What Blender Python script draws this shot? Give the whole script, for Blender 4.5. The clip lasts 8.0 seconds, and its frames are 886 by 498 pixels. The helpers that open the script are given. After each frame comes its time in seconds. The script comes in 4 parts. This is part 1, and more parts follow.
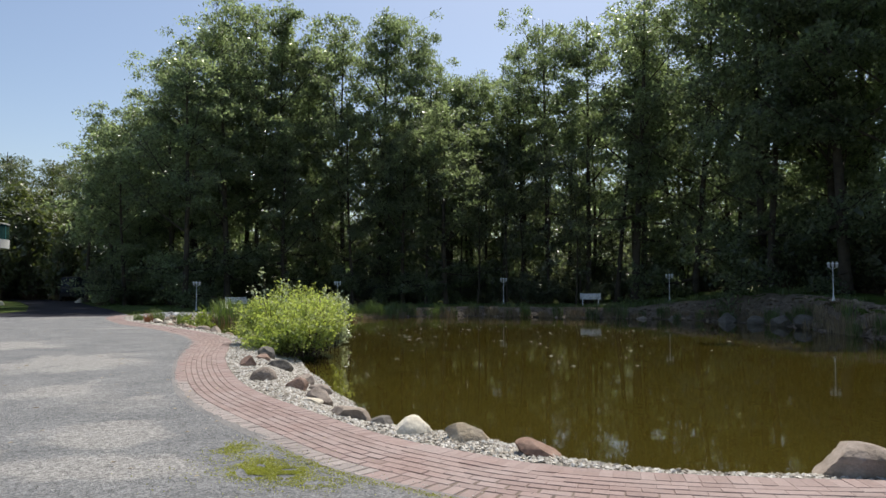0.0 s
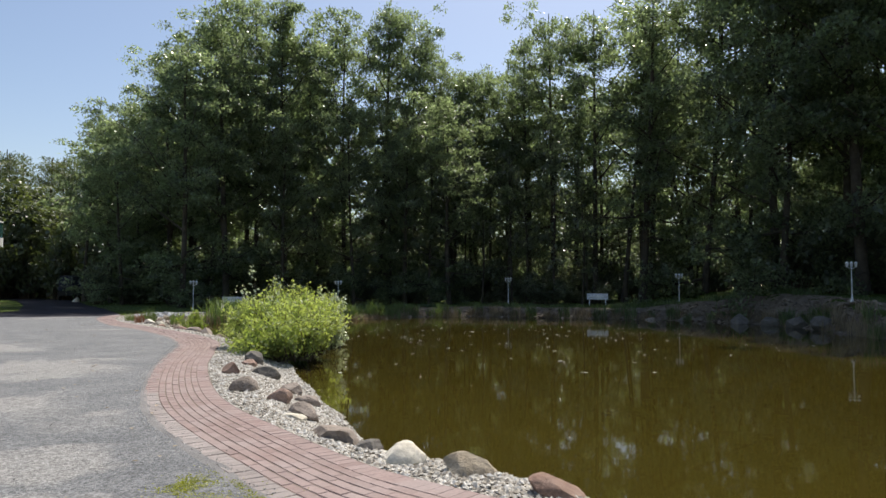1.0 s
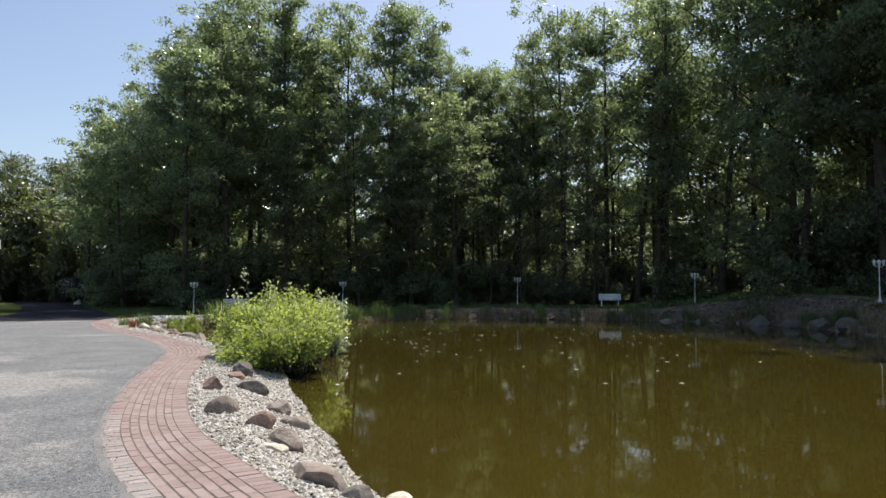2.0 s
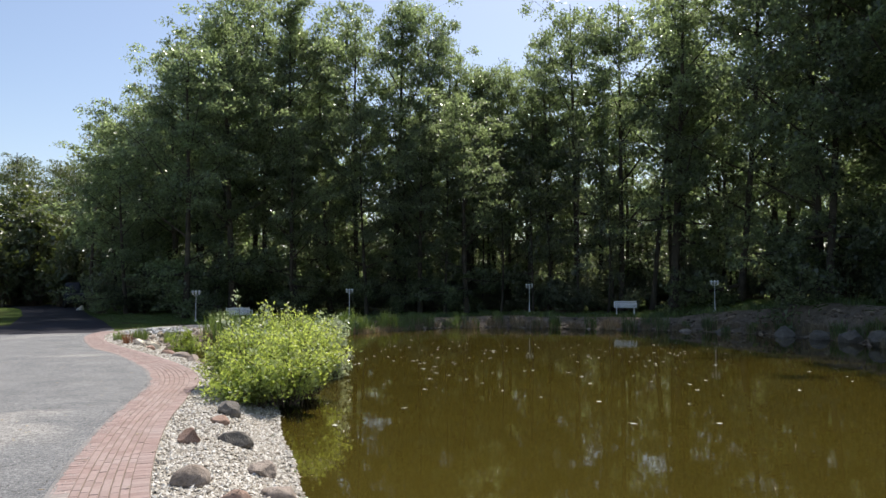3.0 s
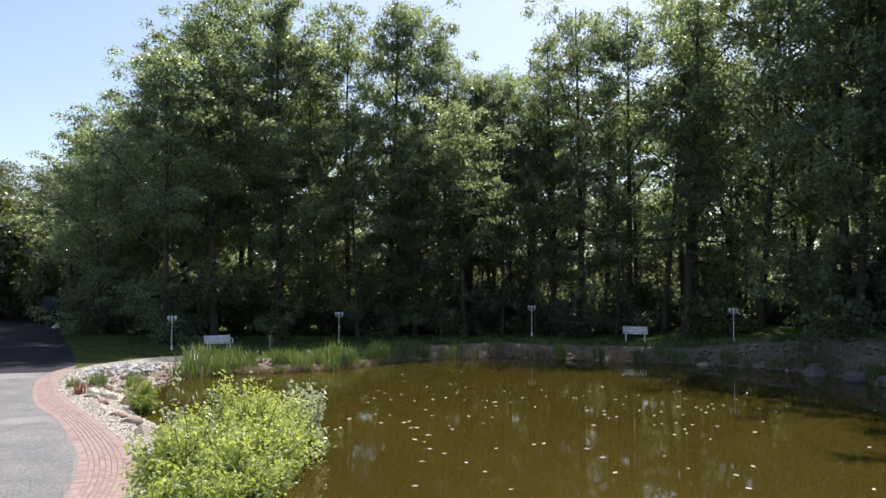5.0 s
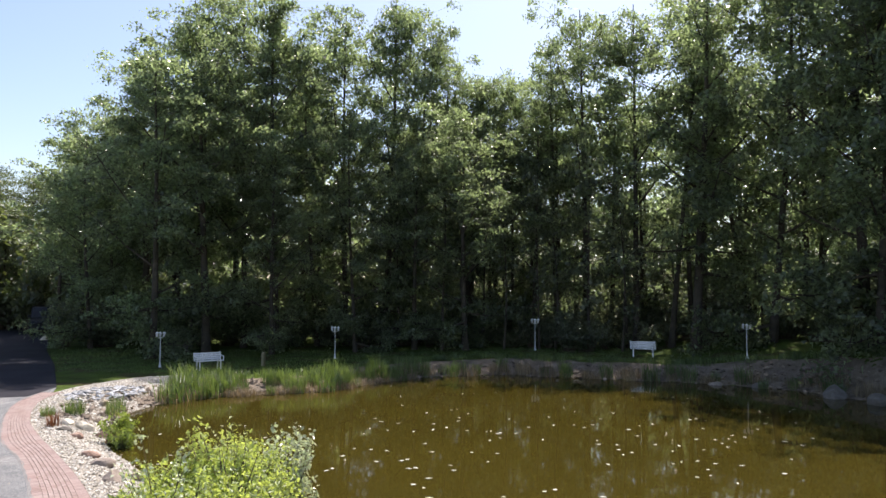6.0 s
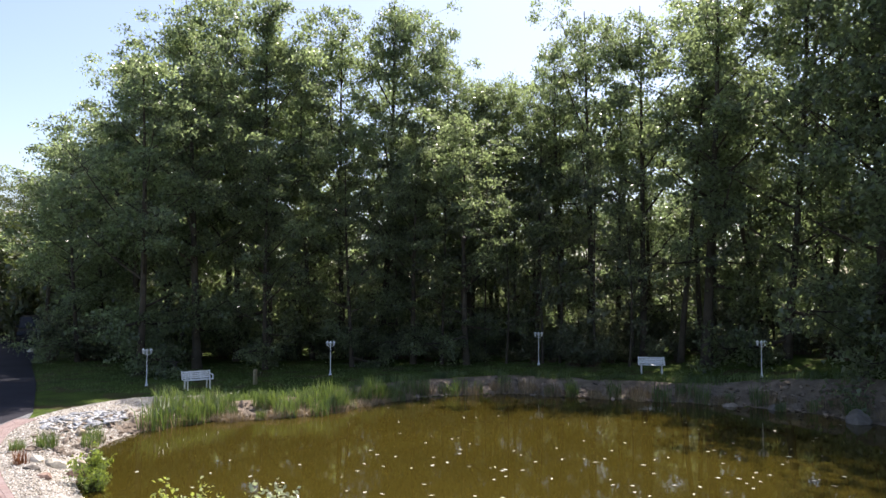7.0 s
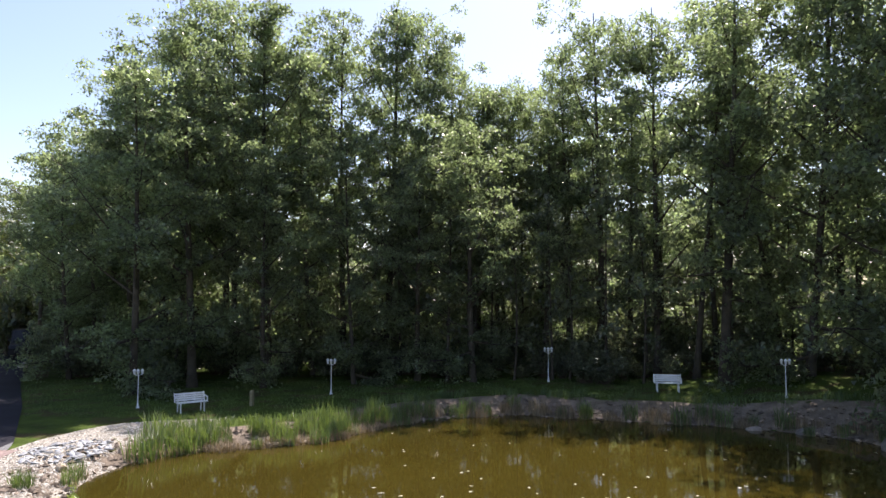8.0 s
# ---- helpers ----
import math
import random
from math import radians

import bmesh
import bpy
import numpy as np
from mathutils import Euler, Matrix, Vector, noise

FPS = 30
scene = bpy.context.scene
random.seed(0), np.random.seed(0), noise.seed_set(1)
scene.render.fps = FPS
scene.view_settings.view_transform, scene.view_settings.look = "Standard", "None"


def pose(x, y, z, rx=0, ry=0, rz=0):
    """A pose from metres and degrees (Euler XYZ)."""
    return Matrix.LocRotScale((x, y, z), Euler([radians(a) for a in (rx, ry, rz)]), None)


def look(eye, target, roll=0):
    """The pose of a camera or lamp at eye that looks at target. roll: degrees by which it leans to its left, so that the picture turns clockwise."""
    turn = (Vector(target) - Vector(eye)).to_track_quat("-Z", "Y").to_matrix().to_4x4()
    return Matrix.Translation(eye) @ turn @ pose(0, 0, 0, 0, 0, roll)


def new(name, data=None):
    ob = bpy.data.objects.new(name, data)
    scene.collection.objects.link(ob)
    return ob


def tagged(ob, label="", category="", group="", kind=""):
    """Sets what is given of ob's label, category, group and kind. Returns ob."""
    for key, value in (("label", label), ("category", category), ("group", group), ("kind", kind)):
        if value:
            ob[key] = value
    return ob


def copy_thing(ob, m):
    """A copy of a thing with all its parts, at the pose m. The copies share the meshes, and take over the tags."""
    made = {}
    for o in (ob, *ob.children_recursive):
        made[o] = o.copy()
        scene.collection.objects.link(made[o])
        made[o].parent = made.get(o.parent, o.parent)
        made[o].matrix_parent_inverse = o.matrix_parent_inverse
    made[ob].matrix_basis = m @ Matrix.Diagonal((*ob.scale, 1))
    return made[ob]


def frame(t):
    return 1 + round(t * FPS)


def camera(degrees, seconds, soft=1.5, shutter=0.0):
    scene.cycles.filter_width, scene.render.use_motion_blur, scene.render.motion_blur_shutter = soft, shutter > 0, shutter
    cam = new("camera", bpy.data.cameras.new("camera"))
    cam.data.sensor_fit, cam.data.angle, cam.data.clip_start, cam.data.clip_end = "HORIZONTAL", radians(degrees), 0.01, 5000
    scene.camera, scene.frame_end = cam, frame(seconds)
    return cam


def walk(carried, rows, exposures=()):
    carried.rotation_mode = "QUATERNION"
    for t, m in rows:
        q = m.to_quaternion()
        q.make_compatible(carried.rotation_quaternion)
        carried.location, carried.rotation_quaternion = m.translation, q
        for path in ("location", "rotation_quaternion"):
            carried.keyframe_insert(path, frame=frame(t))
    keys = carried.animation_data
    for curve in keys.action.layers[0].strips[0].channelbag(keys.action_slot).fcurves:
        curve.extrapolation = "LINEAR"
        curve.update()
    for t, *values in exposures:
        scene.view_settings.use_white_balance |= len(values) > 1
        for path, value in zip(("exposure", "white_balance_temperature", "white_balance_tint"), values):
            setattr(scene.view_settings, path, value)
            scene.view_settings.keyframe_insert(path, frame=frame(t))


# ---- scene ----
cam = camera(63.3, 8.0, soft=1.5)
PATH = [
    (0, (0.107, 0.369, 1.231), (0.099, 2.366, 1.336), 0.2),
    (0.5, (0.115, 0.852, 1.241), (0.099, 2.849, 1.344), 0.3),
    (1, (0.142, 1.355, 1.247), (0.123, 3.352, 1.35), 0.3),
    (1.5, (0.162, 1.886, 1.24), (0.136, 3.883, 1.343), 0.2),
    (3, (0.136, 3.638, 1.754), (0.069, 5.635, 1.852), 0.0),
    (3.5, (0.15, 4.24, 2.051), (0.081, 6.237, 2.148), 0.1),
    (4, (0.119, 4.906, 2.337), (0.057, 6.902, 2.433), 0.1),
    (4.5, (0.108, 5.538, 2.65), (0.047, 7.535, 2.745), 0.2),
    (6, (0.019, 7.448, 3.429), (-0.04, 9.444, 3.532), 0.2),
    (6.5, (-0.02, 8.121, 3.739), (-0.077, 10.118, 3.843), 0.2),
    (7, (-0.038, 8.779, 3.994), (-0.096, 10.775, 4.099), 0.2),
    (7.5, (-0.113, 9.469, 4.227), (-0.175, 11.465, 4.336), 0.1),
    (8, (-0.24, 10.172, 4.471), (-0.303, 12.168, 4.586), 0.0),
]
walk(cam, [(t, look(eye, target, roll)) for t, eye, target, roll in PATH],
     exposures=[(0.0, 0.29, 6500, 11), (1.5, 0.40, 6500, 12), (3.5, 0.65, 6500, 13), (4.5, 0.80, 6500, 15), (6.5, 1.01, 6500, 18), (8.0, 1.12, 6500, 20)])

# ---- world, sun ----
SUN_AZ, SUN_EL = 17.0, 55.0      # degrees from +y towards +x, and above the horizon
world = bpy.data.worlds.new("world")
scene.world = world
world.use_nodes = True
wn = world.node_tree
sky = wn.nodes.new("ShaderNodeTexSky")
sky.sky_type, sky.sun_disc = "NISHITA", False
sky.sun_elevation, sky.sun_rotation = radians(SUN_EL), radians(SUN_AZ)
sky.air_density, sky.dust_density, sky.ozone_density = 1.0, 1.2, 1.0
wn.nodes["Background"].inputs["Strength"].default_value = 0.10
wn.links.new(sky.outputs[0], wn.nodes["Background"].inputs[0])
sun = new("sun", bpy.data.lights.new("sun", "SUN"))
sun.data.energy, sun.data.angle, sun.data.color = 4.9, radians(0.53), (1.0, 0.95, 0.86)
S = Vector((math.sin(radians(SUN_AZ)) * math.cos(radians(SUN_EL)), math.cos(radians(SUN_AZ)) * math.cos(radians(SUN_EL)), math.sin(radians(SUN_EL))))
sun.matrix_world = look(S * 100, (0, 0, 0))


# ---- materials ----
def ramp(nt, fac, stops):
    r = nt.nodes.new("ShaderNodeValToRGB")
    el = r.color_ramp.elements
    while len(el) < len(stops):
        el.new(0.5)
    for e, (p, c) in zip(el, stops):
        e.position, e.color = p, (*c, 1)
    nt.links.new(fac, r.inputs[0])
    return r.outputs[0]


def noise_out(nt, scale, detail=4.0, rough=0.55, warp=0.0):
    n = nt.nodes.new("ShaderNodeTexNoise")
    n.inputs["Scale"].default_value, n.inputs["Detail"].default_value = scale, detail
    n.inputs["Roughness"].default_value, n.inputs["Distortion"].default_value = rough, warp
    g = nt.nodes.new("ShaderNodeNewGeometry")
    nt.links.new(g.outputs["Position"], n.inputs["Vector"])
    return n.outputs[0]


def mix(nt, kind, fac, a, b):
    m = nt.nodes.new("ShaderNodeMix")
    m.data_type, m.blend_type = "RGBA", kind
    for sock, v in ((m.inputs[0], fac), (m.inputs[6], a), (m.inputs[7], b)):
        if isinstance(v, (int, float)):
            sock.default_value = v
        elif isinstance(v, tuple):
            sock.default_value = (*v, 1)
        else:
            nt.links.new(v, sock)
    return m.outputs[2]


def vary(nt, source, low, high):
    """Grey between low and high by a random value of the object or the island."""
    if source == "object":
        v = nt.nodes.new("ShaderNodeObjectInfo").outputs["Random"]
    else:
        v = nt.nodes.new("ShaderNodeNewGeometry").outputs["Random Per Island"]
    return v, ramp(nt, v, [(0.0, (low,) * 3), (1.0, (high,) * 3)])


def material(name, dark, light, scale=6.0, fine=60.0, rough=0.8, bump=0.3, depth=0.01, metal=0.0, source="", tones=None, spread=(0.75, 1.2), spec=0.4):
    m = bpy.data.materials.new(name)
    m.use_nodes = True
    nt = m.node_tree
    b = nt.nodes["Principled BSDF"]
    big, small = noise_out(nt, scale), noise_out(nt, fine, 5.0, 0.65)
    col = ramp(nt, big, [(0.3, dark), (0.7, light)])
    if source:
        v, grey = vary(nt, source, *spread)
        if tones:
            col = mix(nt, "MIX", 0.75, col, ramp(nt, v, tones))
        col = mix(nt, "MULTIPLY", 1.0, col, grey)
    col = mix(nt, "MULTIPLY", 1.0, col, ramp(nt, small, [(0.25, (0.72,) * 3), (0.75, (1.18,) * 3)]))
    nt.links.new(col, b.inputs["Base Color"])
    b.inputs["Roughness"].default_value, b.inputs["Metallic"].default_value = rough, metal
    b.inputs["Specular IOR Level"].default_value = spec
    bp = nt.nodes.new("ShaderNodeBump")
    bp.inputs["Strength"].default_value, bp.inputs["Distance"].default_value = bump, depth
    nt.links.new(small, bp.inputs["Height"])
    nt.links.new(bp.outputs[0], b.inputs["Normal"])
    return m


def leaf_material(name, dark, light, trans=0.45, rough=0.42, glow=(1.5, 1.6, 0.6), spread=(0.6, 1.3)):
    m = bpy.data.materials.new(name)
    m.use_nodes = True
    nt = m.node_tree
    b = nt.nodes["Principled BSDF"]
    v, grey = vary(nt, "island", *spread)
    col = ramp(nt, noise_out(nt, 0.5, 3.0), [(0.35, dark), (0.65, light)])
    col = mix(nt, "MULTIPLY", 1.0, col, grey)
    nt.links.new(col, b.inputs["Base Color"])
    b.inputs["Roughness"].default_value, b.inputs["Specular IOR Level"].default_value = rough, 0.7
    t = nt.nodes.new("ShaderNodeBsdfTranslucent")
    nt.links.new(mix(nt, "MULTIPLY", 1.0, col, glow), t.inputs[0])
    s = nt.nodes.new("ShaderNodeMixShader")
    s.inputs[0].default_value = trans
    nt.links.new(b.outputs[0], s.inputs[1])
    nt.links.new(t.outputs[0], s.inputs[2])
    nt.links.new(s.outputs[0], nt.nodes["Material Output"].inputs[0])
    return m


def asphalt_material():
    m = material("asphalt", (0.135, 0.139, 0.143), (0.205, 0.207, 0.206), 1.3, 48.0, 0.88, 0.8, 0.02)
    nt = m.node_tree
    b = nt.nodes["Principled BSDF"]
    base = b.inputs["Base Color"].links[0].from_socket
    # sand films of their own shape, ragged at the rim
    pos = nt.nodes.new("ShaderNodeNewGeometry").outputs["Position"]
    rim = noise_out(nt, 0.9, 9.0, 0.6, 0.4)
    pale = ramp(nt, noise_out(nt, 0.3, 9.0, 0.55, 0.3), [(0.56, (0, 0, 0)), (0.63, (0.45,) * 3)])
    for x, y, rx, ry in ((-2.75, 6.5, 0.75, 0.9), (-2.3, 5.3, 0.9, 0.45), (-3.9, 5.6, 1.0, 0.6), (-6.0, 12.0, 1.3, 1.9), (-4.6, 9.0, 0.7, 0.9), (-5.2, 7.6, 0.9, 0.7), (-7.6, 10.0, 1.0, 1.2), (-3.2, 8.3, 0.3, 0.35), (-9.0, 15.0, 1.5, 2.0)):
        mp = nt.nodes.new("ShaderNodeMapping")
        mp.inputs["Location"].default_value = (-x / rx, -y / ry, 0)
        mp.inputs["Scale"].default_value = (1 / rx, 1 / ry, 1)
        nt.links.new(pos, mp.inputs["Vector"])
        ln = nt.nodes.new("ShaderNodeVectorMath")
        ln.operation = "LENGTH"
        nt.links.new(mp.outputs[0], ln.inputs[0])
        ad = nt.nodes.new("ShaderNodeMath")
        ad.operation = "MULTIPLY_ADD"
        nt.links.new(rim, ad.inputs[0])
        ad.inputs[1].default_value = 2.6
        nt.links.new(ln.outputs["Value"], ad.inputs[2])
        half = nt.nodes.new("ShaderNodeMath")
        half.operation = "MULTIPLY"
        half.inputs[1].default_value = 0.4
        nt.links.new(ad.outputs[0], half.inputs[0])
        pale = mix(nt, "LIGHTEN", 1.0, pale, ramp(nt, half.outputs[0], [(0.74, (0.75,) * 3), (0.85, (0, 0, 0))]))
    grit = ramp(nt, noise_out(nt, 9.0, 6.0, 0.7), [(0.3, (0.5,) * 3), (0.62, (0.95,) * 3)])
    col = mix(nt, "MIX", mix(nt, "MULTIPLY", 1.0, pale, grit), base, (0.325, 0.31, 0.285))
    vo = nt.nodes.new("ShaderNodeTexVoronoi")
    vo.inputs["Scale"].default_value = 70.0
    nt.links.new(pos, vo.inputs["Vector"])
    bw = nt.nodes.new("ShaderNodeRGBToBW")
    nt.links.new(vo.outputs["Color"], bw.inputs[0])
    col = mix(nt, "MULTIPLY", 1.0, col, ramp(nt, bw.outputs[0], [(0.25, (0.62,) * 3), (0.75, (1.35,) * 3)]))
    col = mix(nt, "MULTIPLY", 1.0, col, ramp(nt, noise_out(nt, 14.0, 6.0, 0.7), [(0.36, (0.72,) * 3), (0.66, (1.2,) * 3)]))
    specks = ramp(nt, noise_out(nt, 38.0, 2.0, 0.5), [(0.62, (0, 0, 0)), (0.70, (1, 1, 1))])
    col = mix(nt, "MIX", mix(nt, "MULTIPLY", 1.0, specks, (0.5,) * 3), col, (0.36, 0.34, 0.30))
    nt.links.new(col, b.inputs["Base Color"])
    return m


def water_material():
    m = bpy.data.materials.new("pond_water")
    m.use_nodes = True
    nt = m.node_tree
    b = nt.nodes["Principled BSDF"]
    col = ramp(nt, noise_out(nt, 0.16, 3.0), [(0.3, (0.036, 0.028, 0.005)), (0.7, (0.046, 0.036, 0.006))])
    nt.links.new(col, b.inputs["Base Color"])
    b.inputs["Roughness"].default_value, b.inputs["IOR"].default_value = 0.03, 1.333
    bp = nt.nodes.new("ShaderNodeBump")
    bp.inputs["Strength"].default_value, bp.inputs["Distance"].default_value = 0.06, 0.02
    nt.links.new(noise_out(nt, 3.2, 2.5, 0.5), bp.inputs["Height"])
    nt.links.new(bp.outputs[0], b.inputs["Normal"])
    return m


def ground_material():
    m = material("lawn_soil", (0.040, 0.062, 0.012), (0.085, 0.125, 0.022), 0.9, 22.0, 0.95, 0.8, 0.05, spec=0.1)
    nt = m.node_tree
    b = nt.nodes["Principled BSDF"]
    base = b.inputs["Base Color"].links[0].from_socket
    bare = ramp(nt, noise_out(nt, 0.7, 5.0, 0.65), [(0.52, (0, 0, 0)), (0.62, (0.8,) * 3)])
    nt.links.new(mix(nt, "MIX", bare, base, (0.075, 0.052, 0.03)), b.inputs["Base Color"])
    return m


M_ASPHALT, M_WATER, M_GROUND = asphalt_material(), water_material(), ground_material()
M_BRICK = material("red_clinker", (0.25, 0.165, 0.14), (0.31, 0.215, 0.19), 1.2, 45.0, 0.82, 0.35, 0.004, source="object",
                   tones=[(0.0, (0.218, 0.142, 0.124)), (0.4, (0.242, 0.163, 0.144)), (0.75, (0.268, 0.191, 0.172)), (1.0, (0.245, 0.184, 0.169))], spread=(0.9, 1.07))
M_BRICK_REST = material("red_clinker_joined", (0.25, 0.165, 0.14), (0.31, 0.215, 0.19), 1.2, 45.0, 0.82, 0.35, 0.004, source="island",
                        tones=[(0.0, (0.218, 0.142, 0.124)), (0.4, (0.242, 0.163, 0.144)), (0.75, (0.268, 0.191, 0.172)), (1.0, (0.245, 0.184, 0.169))], spread=(0.9, 1.07))
for m in (M_BRICK, M_BRICK_REST):
    # a thin film of sand, trodden off in places
    nt = m.node_tree
    b = nt.nodes["Principled BSDF"]
    base = b.inputs["Base Color"].links[0].from_socket
    film = ramp(nt, noise_out(nt, 1.6, 6.0, 0.65), [(0.36, (0.03,) * 3), (0.70, (0.42,) * 3)])
    nt.links.new(mix(nt, "MIX", film, base, (0.325, 0.283, 0.265)), b.inputs["Base Color"])
M_JOINT = material("joint_sand", (0.12, 0.09, 0.068), (0.20, 0.155, 0.125), 5.0, 120.0, 0.95, 0.4, 0.004)
M_GRAVEL_BED = material("gravel_bed", (0.30, 0.27, 0.22), (0.46, 0.42, 0.36), 3.0, 70.0, 0.9, 1.0, 0.03)
M_PEBBLE = material("pale_pebbles", (0.50, 0.46, 0.38), (0.62, 0.58, 0.50), 4.0, 90.0, 0.75, 0.2, 0.003, source="island",
                    tones=[(0.0, (0.27, 0.225, 0.17)), (0.3, (0.44, 0.39, 0.31)), (0.7, (0.55, 0.515, 0.45)), (1.0, (0.68, 0.66, 0.62))], spread=(0.75, 1.08))
M_BANK = material("stony_bank", (0.13, 0.10, 0.072), (0.28, 0.225, 0.17), 2.2, 26.0, 0.95, 1.0, 0.06)
M_ROCK = {
    "grey": material("grey_granite", (0.19, 0.15, 0.115), (0.36, 0.30, 0.25), 5.0, 28.0, 0.88, 0.9, 0.02),
    "red": material("red_sandstone", (0.20, 0.115, 0.08), (0.40, 0.28, 0.215), 5.0, 28.0, 0.88, 0.9, 0.02),
    "tan": material("tan_sandstone", (0.30, 0.24, 0.16), (0.46, 0.39, 0.29), 5.0, 28.0, 0.88, 0.9, 0.02),
    "white": material("white_limestone", (0.55, 0.49, 0.37), (0.74, 0.69, 0.58), 4.0, 28.0, 0.88, 0.6, 0.015),
    "dark": material("dark_basalt", (0.10, 0.09, 0.075), (0.19, 0.17, 0.145), 5.0, 28.0, 0.88, 0.9, 0.02),
}
M_SLATE = material("blue_grey_slate", (0.26, 0.27, 0.28), (0.42, 0.43, 0.44), 3.0, 40.0, 0.7, 0.3, 0.005, source="island", spread=(0.6, 1.35))
M_BARK = material("bark", (0.045, 0.036, 0.026), (0.10, 0.082, 0.06), 3.0, 18.0, 0.95, 1.0, 0.04)
M_TWIG = material("twig_bark", (0.09, 0.07, 0.045), (0.16, 0.125, 0.085), 6.0, 60.0, 0.9, 0.5, 0.005)
M_LEAF = leaf_material("broad_leaves", (0.092, 0.108, 0.080), (0.150, 0.170, 0.122), 0.58, 0.31, (2.55, 2.85, 1.6), (0.5, 1.4))
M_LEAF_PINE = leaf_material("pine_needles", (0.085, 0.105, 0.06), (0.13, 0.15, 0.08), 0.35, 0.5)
M_LEAF_UNDER = leaf_material("undergrowth_leaves", (0.112, 0.132, 0.09), (0.168, 0.19, 0.128), 0.52, 0.4, (1.5, 1.55, 1.0))
M_LEAF_SEDGE = leaf_material("water_plant_leaves", (0.16, 0.22, 0.06), (0.25, 0.32, 0.10), 0.5, 0.35, (1.35, 1.3, 0.55), (0.7, 1.25))
M_LEAF_BUSH = leaf_material("willow_leaves", (0.28, 0.355, 0.13), (0.40, 0.47, 0.215), 0.55, 0.46, (1.35, 1.3, 0.55), (0.7, 1.25))
M_REED = leaf_material("reed_blades", (0.085, 0.135, 0.05), (0.15, 0.205, 0.085), 0.42, 0.45, (1.4, 1.4, 0.6), (0.65, 1.25))
M_DRY = leaf_material("dry_reed", (0.24, 0.19, 0.12), (0.38, 0.31, 0.20), 0.3, 0.7, (1.1, 1.0, 0.8), (0.6, 1.2))
M_WHITE = material("white_paint", (0.74, 0.74, 0.73), (0.82, 0.82, 0.81), 2.0, 40.0, 0.45, 0.1, 0.002)


# ---- mesh helpers ----
def put_mesh(name, me, mat, parent=None, label=""):
    ob = new(name, me)
    if not me.materials:
        me.materials.append(mat)
    if parent:
        ob.parent = parent
    if label:
        ob["label"] = label
    return ob


def part(name, bm, mat, parent=None, label="", smooth=False):
    me = bpy.data.meshes.new(name)
    bm.to_mesh(me)
    bm.free()
    if smooth:
        me.shade_smooth()
    return put_mesh(name, me, mat, parent, label)


def mesh_np(name, verts, faces, smooth=False):
    """A mesh from an array of places and an array of faces of one size."""
    me = bpy.data.meshes.new(name)
    k = faces.shape[1]
    me.vertices.add(len(verts))
    me.vertices.foreach_set("co", np.ascontiguousarray(verts, dtype=np.float32).ravel())
    me.loops.add(faces.size)
    me.loops.foreach_set("vertex_index", np.ascontiguousarray(faces, dtype=np.int32).ravel())
    me.polygons.add(len(faces))
    me.polygons.foreach_set("loop_start", np.arange(0, faces.size, k, dtype=np.int32))
    me.polygons.foreach_set("use_smooth", np.full(len(faces), smooth))
    me.update(calc_edges=True)
    me.validate()
    return me


def smoothstep(a, b, x):
    t = np.clip((x - a) / (b - a), 0, 1)
    return t * t * (3 - 2 * t)


def curve_points(pts, step):
    """A smooth line through pts, in even steps."""
    p = np.array(pts, float)
    q = np.vstack([2 * p[0] - p[1], p, 2 * p[-1] - p[-2]])
    out = []
    for i in range(1, len(q) - 2):
        t = np.linspace(0, 1, 24, endpoint=False)[:, None]
        a, b, c, d = q[i - 1], q[i], q[i + 1], q[i + 2]
        out.append(0.5 * (2 * b + (c - a) * t + (2 * a - 5 * b + 4 * c - d) * t ** 2 + (3 * b - a - 3 * c + d) * t ** 3))
    line = np.vstack(out + [p[-1:]])
    s = np.concatenate([[0], np.cumsum(np.linalg.norm(np.diff(line, axis=0), axis=1))])
    w = np.linspace(0, s[-1], max(2, int(round(s[-1] / step)) + 1))
    return np.stack([np.interp(w, s, line[:, k]) for k in range(p.shape[1])], 1)


# ---- plan ----
WATER = -0.3
OUTER = [(9.0, 4.45), (6.0, 4.12), (3.0, 4.07), (1.5, 4.16), (0.6, 4.35), (-0.05, 4.63), (-0.6, 5.22), (-1.45, 6.35), (-1.97, 7.05), (-2.85, 8.5), (-3.5, 10.0),
         (-3.95, 11.2), (-4.35, 12.4), (-4.83, 14.0), (-5.35, 15.9), (-6.15, 17.7), (-7.3, 19.55), (-8.9, 21.75), (-10.2, 23.2), (-12.0, 26.2), (-13.0, 28.4), (-13.5, 30.4)]
INNER = [(9.0, 5.45), (6.0, 5.12), (2.85, 5.04), (1.56, 5.22), (0.87, 5.45), (0.09, 5.98), (-0.37, 6.3), (-1.2, 7.5), (-1.9, 8.5), (-2.5, 9.6), (-2.95, 10.7),
         (-3.32, 11.7), (-3.78, 13.1), (-4.1, 14.4), (-4.35, 15.2), (-4.72, 16.6), (-5.55, 18.35), (-7.05, 20.5), (-9.1, 23.05), (-11.1, 25.7), (-12.5, 28.4), (-12.75, 30.2)]
